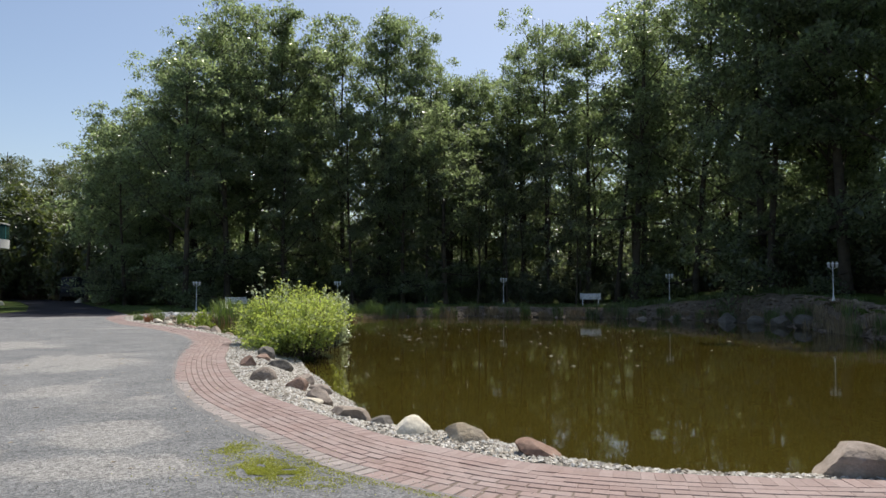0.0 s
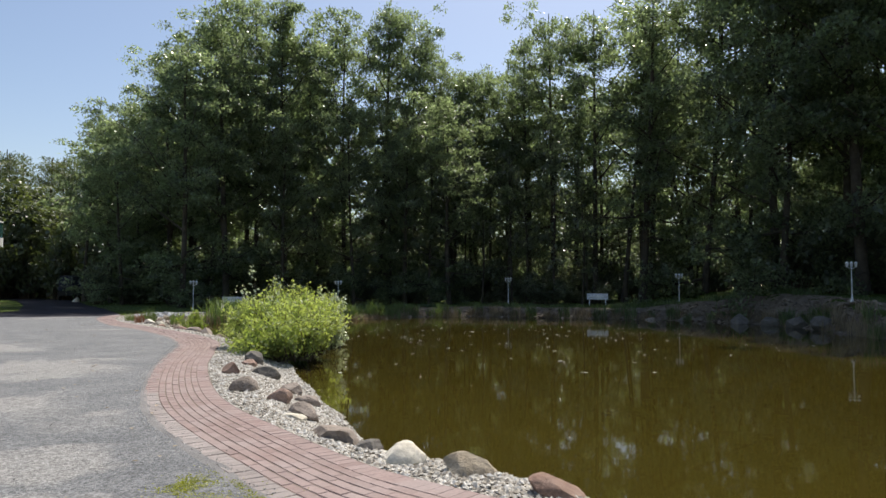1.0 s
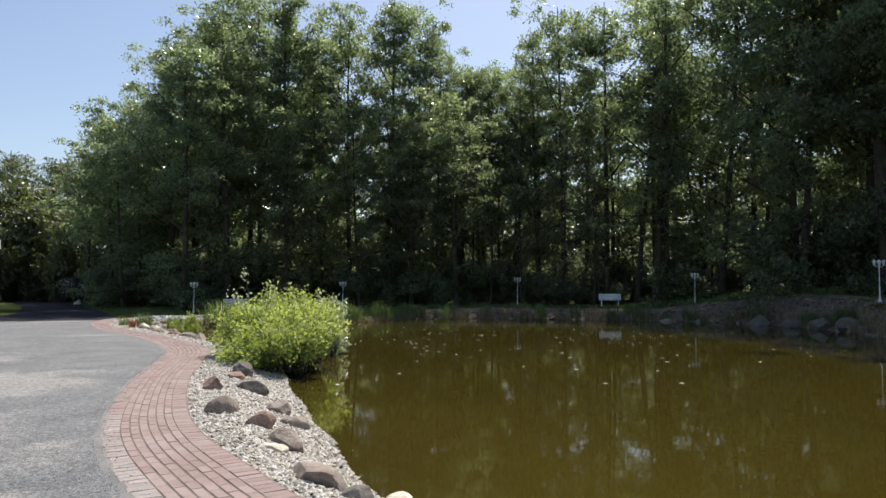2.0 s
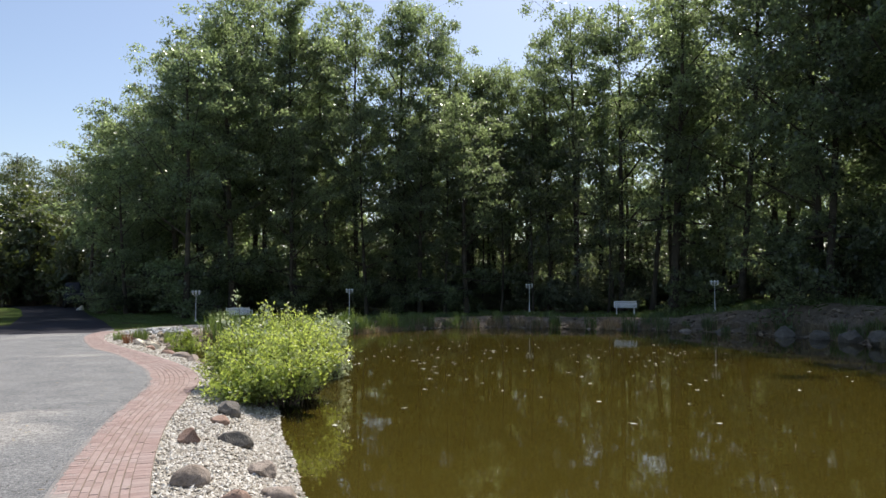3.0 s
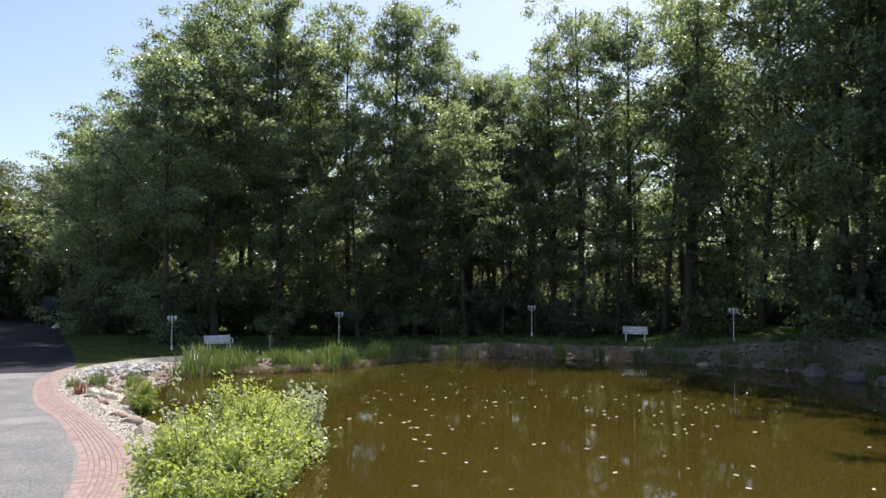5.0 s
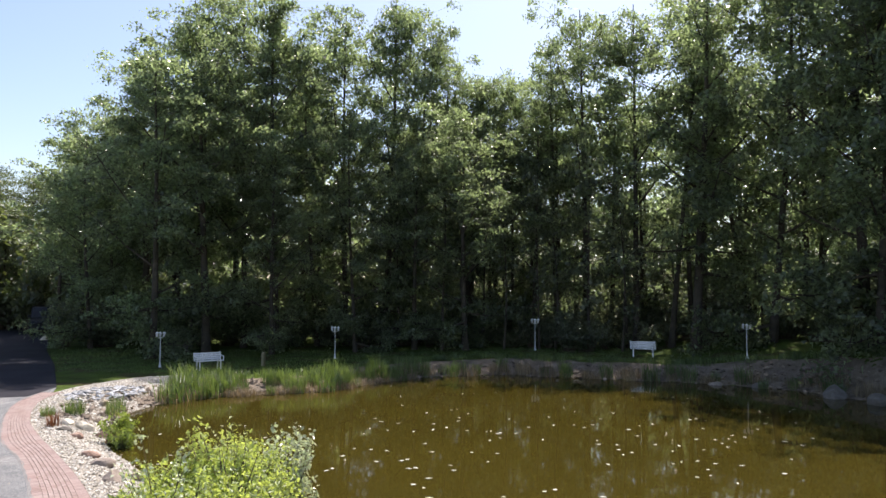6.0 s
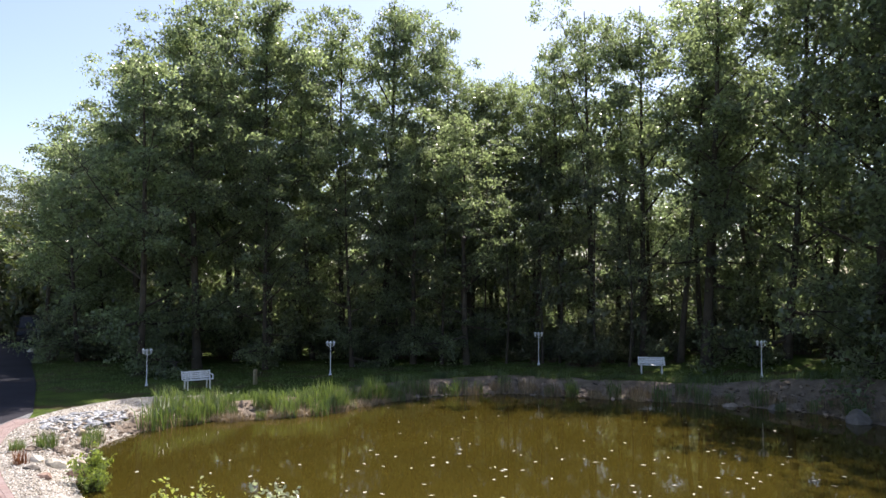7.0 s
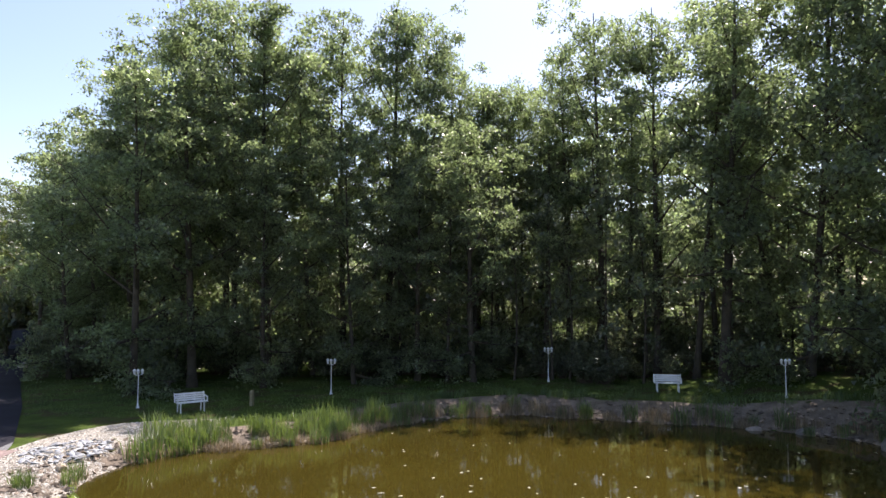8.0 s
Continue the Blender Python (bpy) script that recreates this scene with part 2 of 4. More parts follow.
SHORE = [(6.5, 6.1), (3.3, 5.72), (2.6, 5.66), (2.05, 5.69), (1.55, 5.8), (1.15, 6.12), (0.7, 6.65), (-0.15, 7.5), (-0.72, 8.6), (-1.14, 9.95), (-1.5, 10.8), (-1.86, 12.0),
         (-2.4, 13.5), (-3.2, 16.2), (-4.3, 18.6), (-6.1, 21.4), (-8.2, 24.0), (-9.3, 26.2), (-9.75, 28.2), (-9.55, 29.9), (-8.75, 31.3), (-7.0, 32.0), (-5.0, 33.0), (-3.5, 35.0),
         (-2.0, 36.6), (0.0, 37.6), (2.0, 38.1), (4.0, 37.3), (7.1, 36.5), (10.1, 35.3), (12.4, 33.4), (13.6, 30.0), (13.6, 26.5), (13.2, 21.0), (12.4, 14.0), (10.9, 8.6), (9.0, 6.7)]
shore_line = curve_points(SHORE + SHORE[:1], 0.2)[:-1]


def shore_distance(x, y):
    """Distance to the pond's edge, negative inside."""
    x, y = np.atleast_1d(x).astype(float), np.atleast_1d(y).astype(float)
    a, b = shore_line, np.roll(shore_line, -1, axis=0)
    best, inside = np.full(x.shape, 1e9), np.zeros(x.shape, bool)
    for (ax, ay), (bx, by) in zip(a, b):
        dx, dy = bx - ax, by - ay
        t = np.clip(((x - ax) * dx + (y - ay) * dy) / (dx * dx + dy * dy), 0, 1)
        best = np.minimum(best, (x - ax - t * dx) ** 2 + (y - ay - t * dy) ** 2)
        cross = (ay > y) != (by > y)
        if dy:
            inside ^= cross & (x < ax + (y - ay) / dy * dx)
    return np.where(inside, -1, 1) * np.sqrt(best)


def height(x, y):
    x, y = np.atleast_1d(x).astype(float), np.atleast_1d(y).astype(float)
    d = shore_distance(x, y)
    far = smoothstep(27, 33, y)
    lawn = -0.03 + (0.2 * smoothstep(-9, 3, x) + 0.4 * smoothstep(9, 12.5, x)) * smoothstep(20, 34, y) + 0.42 * smoothstep(12.4, 14.6, x) * smoothstep(14, 24, y)
    steep = smoothstep(-1.6, 0.4, x) * (1 - smoothstep(9, 14, y))
    bank = 1.0 - 0.56 * steep + 1.3 * far * smoothstep(-10, -4, x)
    up = WATER + (lawn - WATER) * smoothstep(0, 1, d / bank)
    down = WATER - 0.04 - 0.7 * smoothstep(0, 3, -d)
    return np.where(d > 0, up, down)


def ground_z(x, y):
    return float(height(x, y)[0])


# ---- ground sheet ----
gx = np.concatenate([[-900, -500, -250, -130, -80, -60, -45, -35], np.arange(-28, -15, 1.0), np.arange(-15, 17, 0.3), np.arange(17, 30, 1.0), [32, 40, 55, 80, 130, 250, 500, 900]])
gy = np.concatenate([[-900, -500, -250, -120, -60, -30, -15, -6, 0], np.arange(2, 44, 0.3), np.arange(44, 60, 1.5), [62, 70, 80, 100, 140, 250, 500, 900]])
GX, GY = np.meshgrid(gx, gy)
GZ = height(GX.ravel(), GY.ravel())
ii = np.arange(len(gx) * len(gy)).reshape(len(gy), len(gx))
quads = np.stack([ii[:-1, :-1], ii[:-1, 1:], ii[1:, 1:], ii[1:, :-1]], -1).reshape(-1, 4)
ground = put_mesh("ground", mesh_np("ground", np.stack([GX.ravel(), GY.ravel(), GZ], 1), quads, True), M_GROUND)
tagged(ground, "mown lawn and bare woodland soil round the pond", "ground", kind="structure")


def sheet(name, outline, z, mat, label, category):
    bm = bmesh.new()
    f = bm.faces.new([bm.verts.new((x, y, z)) for x, y in outline])
    if f.normal.z < 0 or f.calc_area() and sum(a[0] * b[1] - b[0] * a[1] for a, b in zip(outline, outline[1:] + outline[:1])) < 0:
        f.normal_flip()
    bmesh.ops.triangulate(bm, faces=bm.faces[:])
    return tagged(part(name, bm, mat), label, category, kind="structure")


edge_mid = [((a[0] + b[0]) / 2, (a[1] + b[1]) / 2) for a, b in zip(OUTER, INNER)]
outer_line = [tuple(p) for p in curve_points(edge_mid, 0.3)]
road_line = outer_line + [(-13.6, 31.3), (-17.3, 37.6), (-21.4, 44.0), (-29.0, 57.0), (-37.0, 66.0), (-41.0, 64.0), (-32.0, 54.5), (-24.6, 43.0), (-19.5, 34.0), (-17.5, 30.5), (-22.0, 25.5), (-40.0, 21.0), (-70.0, 15.0), (-70.0, -40.0), (9.0, -40.0)]
# newer asphalt, its colour taken near black to hold the trees' shade
M_DARK = material("shade_darkened_asphalt", (0.022, 0.022, 0.027), (0.036, 0.035, 0.042), 0.6, 60.0, 0.97, 0.4, 0.01, spec=0.12)
cut = road_line.index((-13.6, 31.3))
# the sheet's near edge draws the shade's boundary across the road
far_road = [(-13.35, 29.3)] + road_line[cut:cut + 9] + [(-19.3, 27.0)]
sheet("far_road", far_road, 0.005, M_DARK, "newer asphalt road leading into the wood, darkened by painted tree shade", "road")
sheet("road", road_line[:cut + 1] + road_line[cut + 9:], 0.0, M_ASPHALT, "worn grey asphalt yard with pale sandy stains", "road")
sheet("water", [tuple(p) for p in curve_points([(x * 1.0, y) for x, y in SHORE + SHORE[:1]], 0.4)[:-1]], WATER, M_WATER, "still murky olive-brown pond water", "water")


def strip(name, a, b, mat, label, category, n=7, lift=0.012, ease=0.0):
    """A sheet from the line a to the line b that lies on the ground."""
    rows = []
    for k in range(n):
        t = k / (n - 1)
        p = a * (1 - t) + b * t
        rows.append(np.column_stack([p, height(p[:, 0], p[:, 1]) + lift]))
    v = np.stack(rows, 1)
    m = len(a)
    idx = np.arange(m * n).reshape(m, n)
    f = np.stack([idx[:-1, :-1], idx[:-1, 1:], idx[1:, 1:], idx[1:, :-1]], -1).reshape(-1, 4)
    return tagged(put_mesh(name, mesh_np(name, v.reshape(-1, 3), f, True), mat), label, category, kind="structure")


inner_line = curve_points(INNER, 0.25)
near_shore = curve_points([SHORE[-1]] + SHORE[:21], 0.1)
pick = np.array([near_shore[np.argmin(((near_shore - p) ** 2).sum(1))] for p in inner_line])
for _ in range(6):
    pick[1:-1] = (pick[:-2] + pick[1:-1] * 2 + pick[2:]) / 4
water_side = pick + (pick - inner_line) / np.linalg.norm(pick - inner_line, axis=1)[:, None] * 0.35
gravel = strip("gravel_bed", inner_line + (inner_line - pick) * 0.2, water_side, M_GRAVEL_BED, "pale gravel shore between brick path and water", "gravel", 8)
far_shore = curve_points(SHORE[17:35], 0.3)
tang = np.gradient(far_shore, axis=0)
norm = np.column_stack([-tang[:, 1], tang[:, 0]]) / np.linalg.norm(tang, axis=1)[:, None]
if shore_distance(*(far_shore[5] + norm[5] * 0.5))[0] < 0:
    norm = -norm
wob = np.array([noise.noise((i * 0.3, 0, 5)) for i in range(len(far_shore))])[:, None]
strip("stony_bank", far_shore - norm * 0.4, far_shore + norm * (2.1 + 0.5 * wob), M_BANK, "grey-brown stony bank round the far shore", "bank", 8, 0.015)


# ---- brick path ----
def brick_mesh(lx, ly, h=0.03, e=0.004):
    bm = bmesh.new()
    lo = [bm.verts.new((sx * lx / 2, sy * ly / 2, -h)) for sx, sy in ((-1, -1), (1, -1), (1, 1), (-1, 1))]
    md = [bm.verts.new((sx * lx / 2, sy * ly / 2, -e)) for sx, sy in ((-1, -1), (1, -1), (1, 1), (-1, 1))]
    hi = [bm.verts.new((sx * (lx / 2 - e), sy * (ly / 2 - e), 0)) for sx, sy in ((-1, -1), (1, -1), (1, 1), (-1, 1))]
    bm.faces.new(hi)
    for a, b in ((lo, md), (md, hi)):
        for k in range(4):
            bm.faces.new((a[k], a[(k + 1) % 4], b[(k + 1) % 4], b[k]))
    me = bpy.data.meshes.new("brick")
    bm.to_mesh(me)
    bm.free()
    return me


o_line, i_line = curve_points(OUTER, 0.05), curve_points(INNER, 0.05)
# the path's middle line and half width, by nearest places on its two edges
near_i = np.array([i_line[np.argmin(((i_line - p) ** 2).sum(1))] for p in o_line[::6]])
mid = curve_points((o_line[::6] + near_i) / 2, 0.05)
for _ in range(30):
    mid[1:-1] = (mid[:-2] + 2 * mid[1:-1] + mid[2:]) / 4
mid_s = np.concatenate([[0], np.cumsum(np.linalg.norm(np.diff(mid, axis=0), axis=1))])
mid_t = np.gradient(mid, axis=0)
mid_t /= np.linalg.norm(mid_t, axis=1)[:, None]
mid_n = np.column_stack([mid_t[:, 1], -mid_t[:, 0]])
PATH_WIDTH = 0.96
wide = np.array([math.sqrt(np.min(((o_line - p) ** 2).sum(1))) + math.sqrt(np.min(((i_line - p) ** 2).sum(1))) for p in mid])
for _ in range(300):
    wide[1:-1] = (wide[:-2] + 2 * wide[1:-1] + wide[2:]) / 4
wide = np.clip(wide / PATH_WIDTH, 0.62, 1.04)


def narrowing(s):
    return float(np.interp(s, mid_s, wide))


def on_path(s, off):
    p = np.array([np.interp(s, mid_s, mid[:, k]) for k in (0, 1)])
    t = np.array([np.interp(s, mid_s, mid_t[:, k]) for k in (0, 1)])
    n = np.array([np.interp(s, mid_s, mid_n[:, k]) for k in (0, 1)])
    return p + n * off * narrowing(s), math.degrees(math.atan2(t[1], t[0]))


bed = np.array([on_path(s, -PATH_WIDTH / 2 + 0.03)[0] for s in np.arange(0, mid_s[-1], 0.2)])
bed2 = np.array([on_path(s, PATH_WIDTH / 2 + 0.01)[0] for s in np.arange(0, mid_s[-1], 0.2)])
v = np.vstack([np.column_stack([bed, np.full(len(bed), 0.005)]), np.column_stack([bed2, np.full(len(bed2), 0.005)])])
k = np.arange(len(bed) - 1)
f = np.stack([k, k + len(bed), k + len(bed) + 1, k + 1], 1)
path_bed = tagged(put_mesh("brick_path", mesh_np("brick_path", v, f), M_JOINT), "curving red clinker brick path with moss in its joints", "path", kind="structure")
rng = random.Random(4)
M_DUSTY = material("dusty_clinker", (0.265, 0.228, 0.208), (0.33, 0.288, 0.265), 1.2, 45.0, 0.9, 0.35, 0.004, source="object", spread=(0.85, 1.12))
stretcher, header = brick_mesh(0.189, 0.083), brick_mesh(0.092, 0.186)
dusty = header.copy()
for me in (stretcher, header):
    me.materials.append(M_BRICK)
dusty.materials.append(M_DUSTY)
bricks = []
for row in range(6):
    s = 0.096 * (row % 2)
    while s < mid_s[-1]:
        bricks.append((s, (row - 2.5) * 0.096, stretcher))
        s += 0.1925
for side in (-1, 1):
    s = 0.0
    while s < mid_s[-1]:
        bricks.append((s, side * 0.383, header if side > 0 or s < 9.3 else dusty))
        s += 0.0955
rest = bmesh.new()
count = 0
for s, off, me in sorted(bricks, key=lambda b: abs(b[0] - 11.6)):
    p, a = on_path(s, off)
    m = pose(p[0], p[1], 0.010 + rng.uniform(-0.002, 0.002), rng.uniform(-1, 1), rng.uniform(-1, 1), a + rng.uniform(-1.2, 1.2)) @ Matrix.Diagonal((1, narrowing(s), 1, 1))
    if count < 300:
        ob = new("brick", me)
        ob.parent, ob.matrix_basis = path_bed, m
        count += 1
    else:
        n0, f0 = len(rest.verts), len(rest.faces)
        rest.from_mesh(me)
        rest.verts.ensure_lookup_table()
        for vert in rest.verts[n0:]:
            vert.co = m @ vert.co
        rest.faces.ensure_lookup_table()
        for face in rest.faces[f0:]:
            face.material_index = 1 if me is dusty else 0
rest_ob = part("far_bricks", rest, M_BRICK_REST, path_bed)
rest_ob.data.materials.clear()
rest_ob.data.materials.append(M_BRICK_REST)
rest_ob.data.materials.append(M_DUSTY)
rest_ob["kind"] = "stuff"


# sand drifted against the path's outer edge
M_DRIFT = material("drifted_sand", (0.17, 0.165, 0.158), (0.25, 0.235, 0.222), 2.5, 48.0, 0.9, 0.8, 0.01)
at = np.arange(0.2, mid_s[-1] - 0.2, 0.08)
drift_in = np.array([on_path(s, -PATH_WIDTH / 2 + 0.03 + 0.07 * noise.noise((s * 2.1, 3.0, 0.0)))[0] for s in at])
drift_out = np.array([on_path(s, -PATH_WIDTH / 2 - 0.05 - 0.04 * noise.noise((s * 1.3, 7.0, 0.0)))[0] for s in at])
v = np.vstack([np.column_stack([drift_in, np.full(len(at), 0.0125)]), np.column_stack([(drift_in * 2 + drift_out) / 3, np.full(len(at), 0.0095)]), np.column_stack([drift_out, np.full(len(at), -0.001)])])
k = np.arange(len(at) - 1)
f = np.vstack([np.stack([k + o, k + 1 + o, k + 1 + o + len(at), k + o + len(at)], 1) for o in (0, len(at))])
tagged(put_mesh("sand_drift", mesh_np("sand_drift", v, f[:, ::-1], True), M_DRIFT), "thin grey sand drifted against the brick path's edge", "sand", kind="stuff")


# ---- plants ----
def leaves_np(centres, length, width, rs, up=0.6, droop=0.3, simple=False):
    """Folded lozenge leaves at the given places: places and triangles."""
    n = len(centres)
    nrm = rs.normal(size=(n, 3)) * (1 - up) + np.array([0, 0, up])
    nrm /= np.linalg.norm(nrm, axis=1)[:, None]
    d = rs.normal(size=(n, 3))
    d -= nrm * (d * nrm).sum(1)[:, None]
    d /= np.linalg.norm(d, axis=1)[:, None]
    d[:, 2] -= droop
    w = np.cross(nrm, d)
    ln = (length * rs.uniform(0.6, 1.25, n))[:, None]
    wd = (width * rs.uniform(0.6, 1.25, n))[:, None]
    if simple:
        v = np.stack([centres - d * ln / 2 + w * wd * 0.42, centres + d * ln / 2, centres - d * ln * 0.3 - w * wd * 0.58], 1).reshape(-1, 3)
        return v, np.arange(n * 3).reshape(n, 3)
    v = np.stack([centres - d * ln / 2, centres + w * wd / 2 + nrm * wd * 0.18 - d * ln * 0.05, centres + d * ln / 2, centres - w * wd / 2 + nrm * wd * 0.18 - d * ln * 0.05], 1).reshape(-1, 3)
    b = np.arange(n)[:, None] * 4
    return v, np.concatenate([b + np.array([[0, 1, 2]]), b + np.array([[0, 2, 3]])])


def tubes_np(lines, sides=5):
    """Tapered tubes along lines of (place, radius)."""
    vs, fs, base = [], [], 0
    ang = np.linspace(0, 2 * np.pi, sides, endpoint=False)
    for pts, rad in lines:
        pts, rad = np.asarray(pts, float), np.asarray(rad, float)
        t = np.gradient(pts, axis=0)
        t /= np.linalg.norm(t, axis=1)[:, None] + 1e-9
        ref = np.where(np.abs(t[:, 2:3]) > 0.9, np.array([[1.0, 0, 0]]), np.array([[0, 0, 1.0]]))
        u = np.cross(t, ref)
        u /= np.linalg.norm(u, axis=1)[:, None] + 1e-9
        w = np.cross(t, u)
        ring = pts[:, None] + rad[:, None, None] * (np.cos(ang)[None, :, None] * u[:, None] + np.sin(ang)[None, :, None] * w[:, None])
        m = len(pts)
        idx = base + np.arange(m * sides).reshape(m, sides)
        nx = np.roll(idx, -1, axis=1)
        vs.append(ring.reshape(-1, 3))
        fs.append(np.stack([idx[:-1], nx[:-1], nx[1:], idx[1:]], -1).reshape(-1, 4))
        base += m * sides
    return np.vstack(vs), np.vstack(fs)


def make_tree(name, seed, h, radius, crown_base, limbs, sprays, per, leaf, mat, trunk_r=0.26, shape="round", label="", flat=0.5, size=0.4, rise=0.75, bow=0.35):
    """A tree of trunk, ascending limbs and a crown of leaf sprays on the limbs' side twigs."""
    rs = np.random.RandomState(seed)
    bend, phase = rs.normal(size=2) * bow, rs.uniform(0, 6.28, 2)

    def axis(z):
        t = 2.6 * z / h
        return np.array([bend[0] * (math.sin(t + phase[0]) - math.sin(phase[0])), bend[1] * (math.sin(t + phase[1]) - math.sin(phase[1])), z])

    zs = np.linspace(-0.15, h * 0.95, 14)
    thing = tagged(new(name), label, "tree")
    v, f = tubes_np([(np.array([axis(z) for z in zs]), trunk_r * (1 - 0.93 * np.clip(zs / h, 0, 1)) * np.where(zs < 0.2, 1.35, 1.0))], 9)
    put_mesh("trunk", mesh_np("trunk", v, f, True), M_BARK, thing)
    twigs, pts = [], []

    def spray(c, root, r0):
        twigs.append((np.array([root, (root + c) / 2 + rs.normal(size=3) * 0.08, c]), np.array([r0, r0 * 0.6, 0.006])))
        k = int(per * rs.uniform(0.5, 1.5))
        w = size * rs.uniform(0.7, 1.35)
        q = rs.normal(size=(k, 3)) * np.array([w, w, w * flat])
        q[:, 2] -= 0.25 * (q[:, 0] ** 2 + q[:, 1] ** 2) / w * 0.5
        pts.append(c + q)

    for i in range(limbs):
        u = (i + rs.uniform(0.1, 0.9)) / limbs
        z0 = crown_base * 0.85 + (h * 0.86 - crown_base * 0.85) * u
        a = i * 2.4 + rs.normal() * 0.35
        out = np.array([math.cos(a), math.sin(a), 0])
        if shape == "round":
            env = 0.72 + 0.28 * u / 0.35 if u < 0.35 else max(0.1, 1 - ((u - 0.35) / 0.78) ** 2) ** 0.42
        else:
            env = 0.35 + 0.65 * math.sin(math.pi * min(1.0, u * 1.05))
        r = radius * env * rs.uniform(0.62, 1.12)
        s = axis(z0)
        tip = s + out * r + np.array([0, 0, min(r * (rise if u > 0.15 else -0.1) * rs.uniform(0.5, 1.2), h * 1.0 - z0)])
        m = s * 0.45 + tip * 0.55 + np.array([0, 0, -0.10 * r])
        r0 = max(0.022, trunk_r * (1 - 0.9 * z0 / h) * 0.5)
        tt = np.linspace(0, 1, 6)[:, None]
        line = (1 - tt) ** 2 * s + 2 * tt * (1 - tt) * m + tt ** 2 * tip
        v, f = tubes_np([(line, np.linspace(r0, 0.012, 6))], 5)
        put_mesh("limb", mesh_np("limb", v, f, True), M_BARK, thing)
        for k in range(max(2, int(round(sprays * (0.4 + 0.6 * r / radius))))):
            t = rs.uniform(0.12, 1.04) ** 0.7
            p = (1 - t) ** 2 * s + 2 * t * (1 - t) * m + t ** 2 * tip
            c = p + np.clip(rs.normal(size=3), -1.25, 1.25) * np.array([0.26, 0.26, 0.18]) * radius * (0.45 + 0.55 * t)
            spray(c, p, r0 * 0.3)
    for k in range(max(3, int(sprays * 1.7))):
        z = h * rs.uniform(0.76, 0.955)
        spray(axis(z) + np.clip(rs.normal(size=3), -1.3, 1.3) * np.array([0.21, 0.21, 0.04]) * radius, axis(z * 0.95), 0.02)
    v, f = tubes_np(twigs, 3)
    put_mesh("twig_work", mesh_np("twig_work", v, f, True), M_BARK, thing)["kind"] = "stuff"
    v, f = leaves_np(np.vstack(pts), leaf[0], leaf[1], rs, 0.42, 0.3, True)
    put_mesh("crown", mesh_np("crown", v, f), mat, thing)
    return thing


TALL = "tall broadleaf tree with dense dark green crown at the wood's edge"
HIGH = "tall broadleaf tree with a bare dark trunk and high crown"
low_models = [make_tree("broadleaf_tree", 11 + i, 17.0, 3.6, 0.7 + 0.4 * i, 18, 13, 104, (0.165, 0.12), M_LEAF, 0.15 + 0.03 * i, label=TALL, flat=0.5, size=0.28, rise=0.9) for i in range(3)]
high_models = [make_tree("broadleaf_tree", 21 + i, 17.0, 3.6, (2.6, 3.6, 4.8)[i], 15, 12, 92, (0.165, 0.12), M_LEAF, 0.19 + 0.02 * i, label=HIGH, flat=0.5, size=0.28, rise=0.9) for i in range(3)]
sparse_model = make_tree("roadside_tree", 27, 17.0, 2.4, 4.0, 13, 6, 44, (0.25, 0.165), M_LEAF, 0.15, label="sparse feathery broadleaf tree beyond the road", size=0.32)
back_models = [make_tree("broadleaf_tree", 31 + i, 16.0, 3.4, 2.5, 10, 6, 62, (0.40, 0.27), M_LEAF, 0.2, label="tall broadleaf tree deep in the dark wood", size=0.55) for i in range(3)]
pine_models = [make_tree("pine_tree", 41 + i, 14.0, 2.6, 6.0, 12, 6, 90, (0.30, 0.07), M_LEAF_PINE, 0.2, "pine", "dark green pine with a bare trunk beyond the road", 0.35, 0.42, 0.3) for i in range(2)]
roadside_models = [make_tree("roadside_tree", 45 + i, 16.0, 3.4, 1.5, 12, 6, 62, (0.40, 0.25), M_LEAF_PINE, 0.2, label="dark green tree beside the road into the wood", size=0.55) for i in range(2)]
slender_models = [make_tree("slender_tree", 55 + i, 15.0, 1.6, (7.5, 9.0)[i], 8, 6, 60, (0.21, 0.145), M_LEAF, 0.15, label="slender tree with a bare dark trunk in the wood", size=0.34, bow=0.25) for i in range(2)]


def place_tree(model, used, x, y, h, width, base_h, base_r, turn, lean=0.0):
    m = pose(x, y, ground_z(x, y), 0, lean, 0) @ pose(0, 0, 0, 0, 0, turn) @ Matrix.Diagonal((width / base_r, width / base_r, h / base_h, 1))
    if id(model) in used:
        return copy_thing(model, m @ Matrix.Diagonal((*(1 / k for k in model.scale), 1)))
    used.add(id(model))
    model.matrix_basis = m
    return model


used = set()
rng = random.Random(8)
# trees at the wood's edge: place, height, half width
FRONT_LOW = [(-20.4, 46.4, 12.0, 3.0), (-14.7, 41.2, 15.6, 3.6), (-13.0, 43.6, 17.6, 3.7), (-15.0, 46.6, 20.6, 3.8), (-12.2, 47.2, 20.6, 3.5), (-10.2, 46.5, 20.0, 3.7), (-8.4, 48.6, 18.6, 3.4), (-6.8, 49.0, 20.4, 3.6),
             (-4.6, 49.5, 21.4, 3.7), (-3.0, 49.4, 19.8, 2.9), (-1.2, 50.4, 17.2, 3.1), (0.4, 51.0, 16.5, 3.0), (1.7, 51.6, 16.6, 2.9), (2.9, 51.4, 16.2, 2.6), (-18.0, 48.0, 17.2, 3.4), (-20.6, 49.5, 14.0, 2.9), (-22.4, 52.5, 11.5, 2.6)]
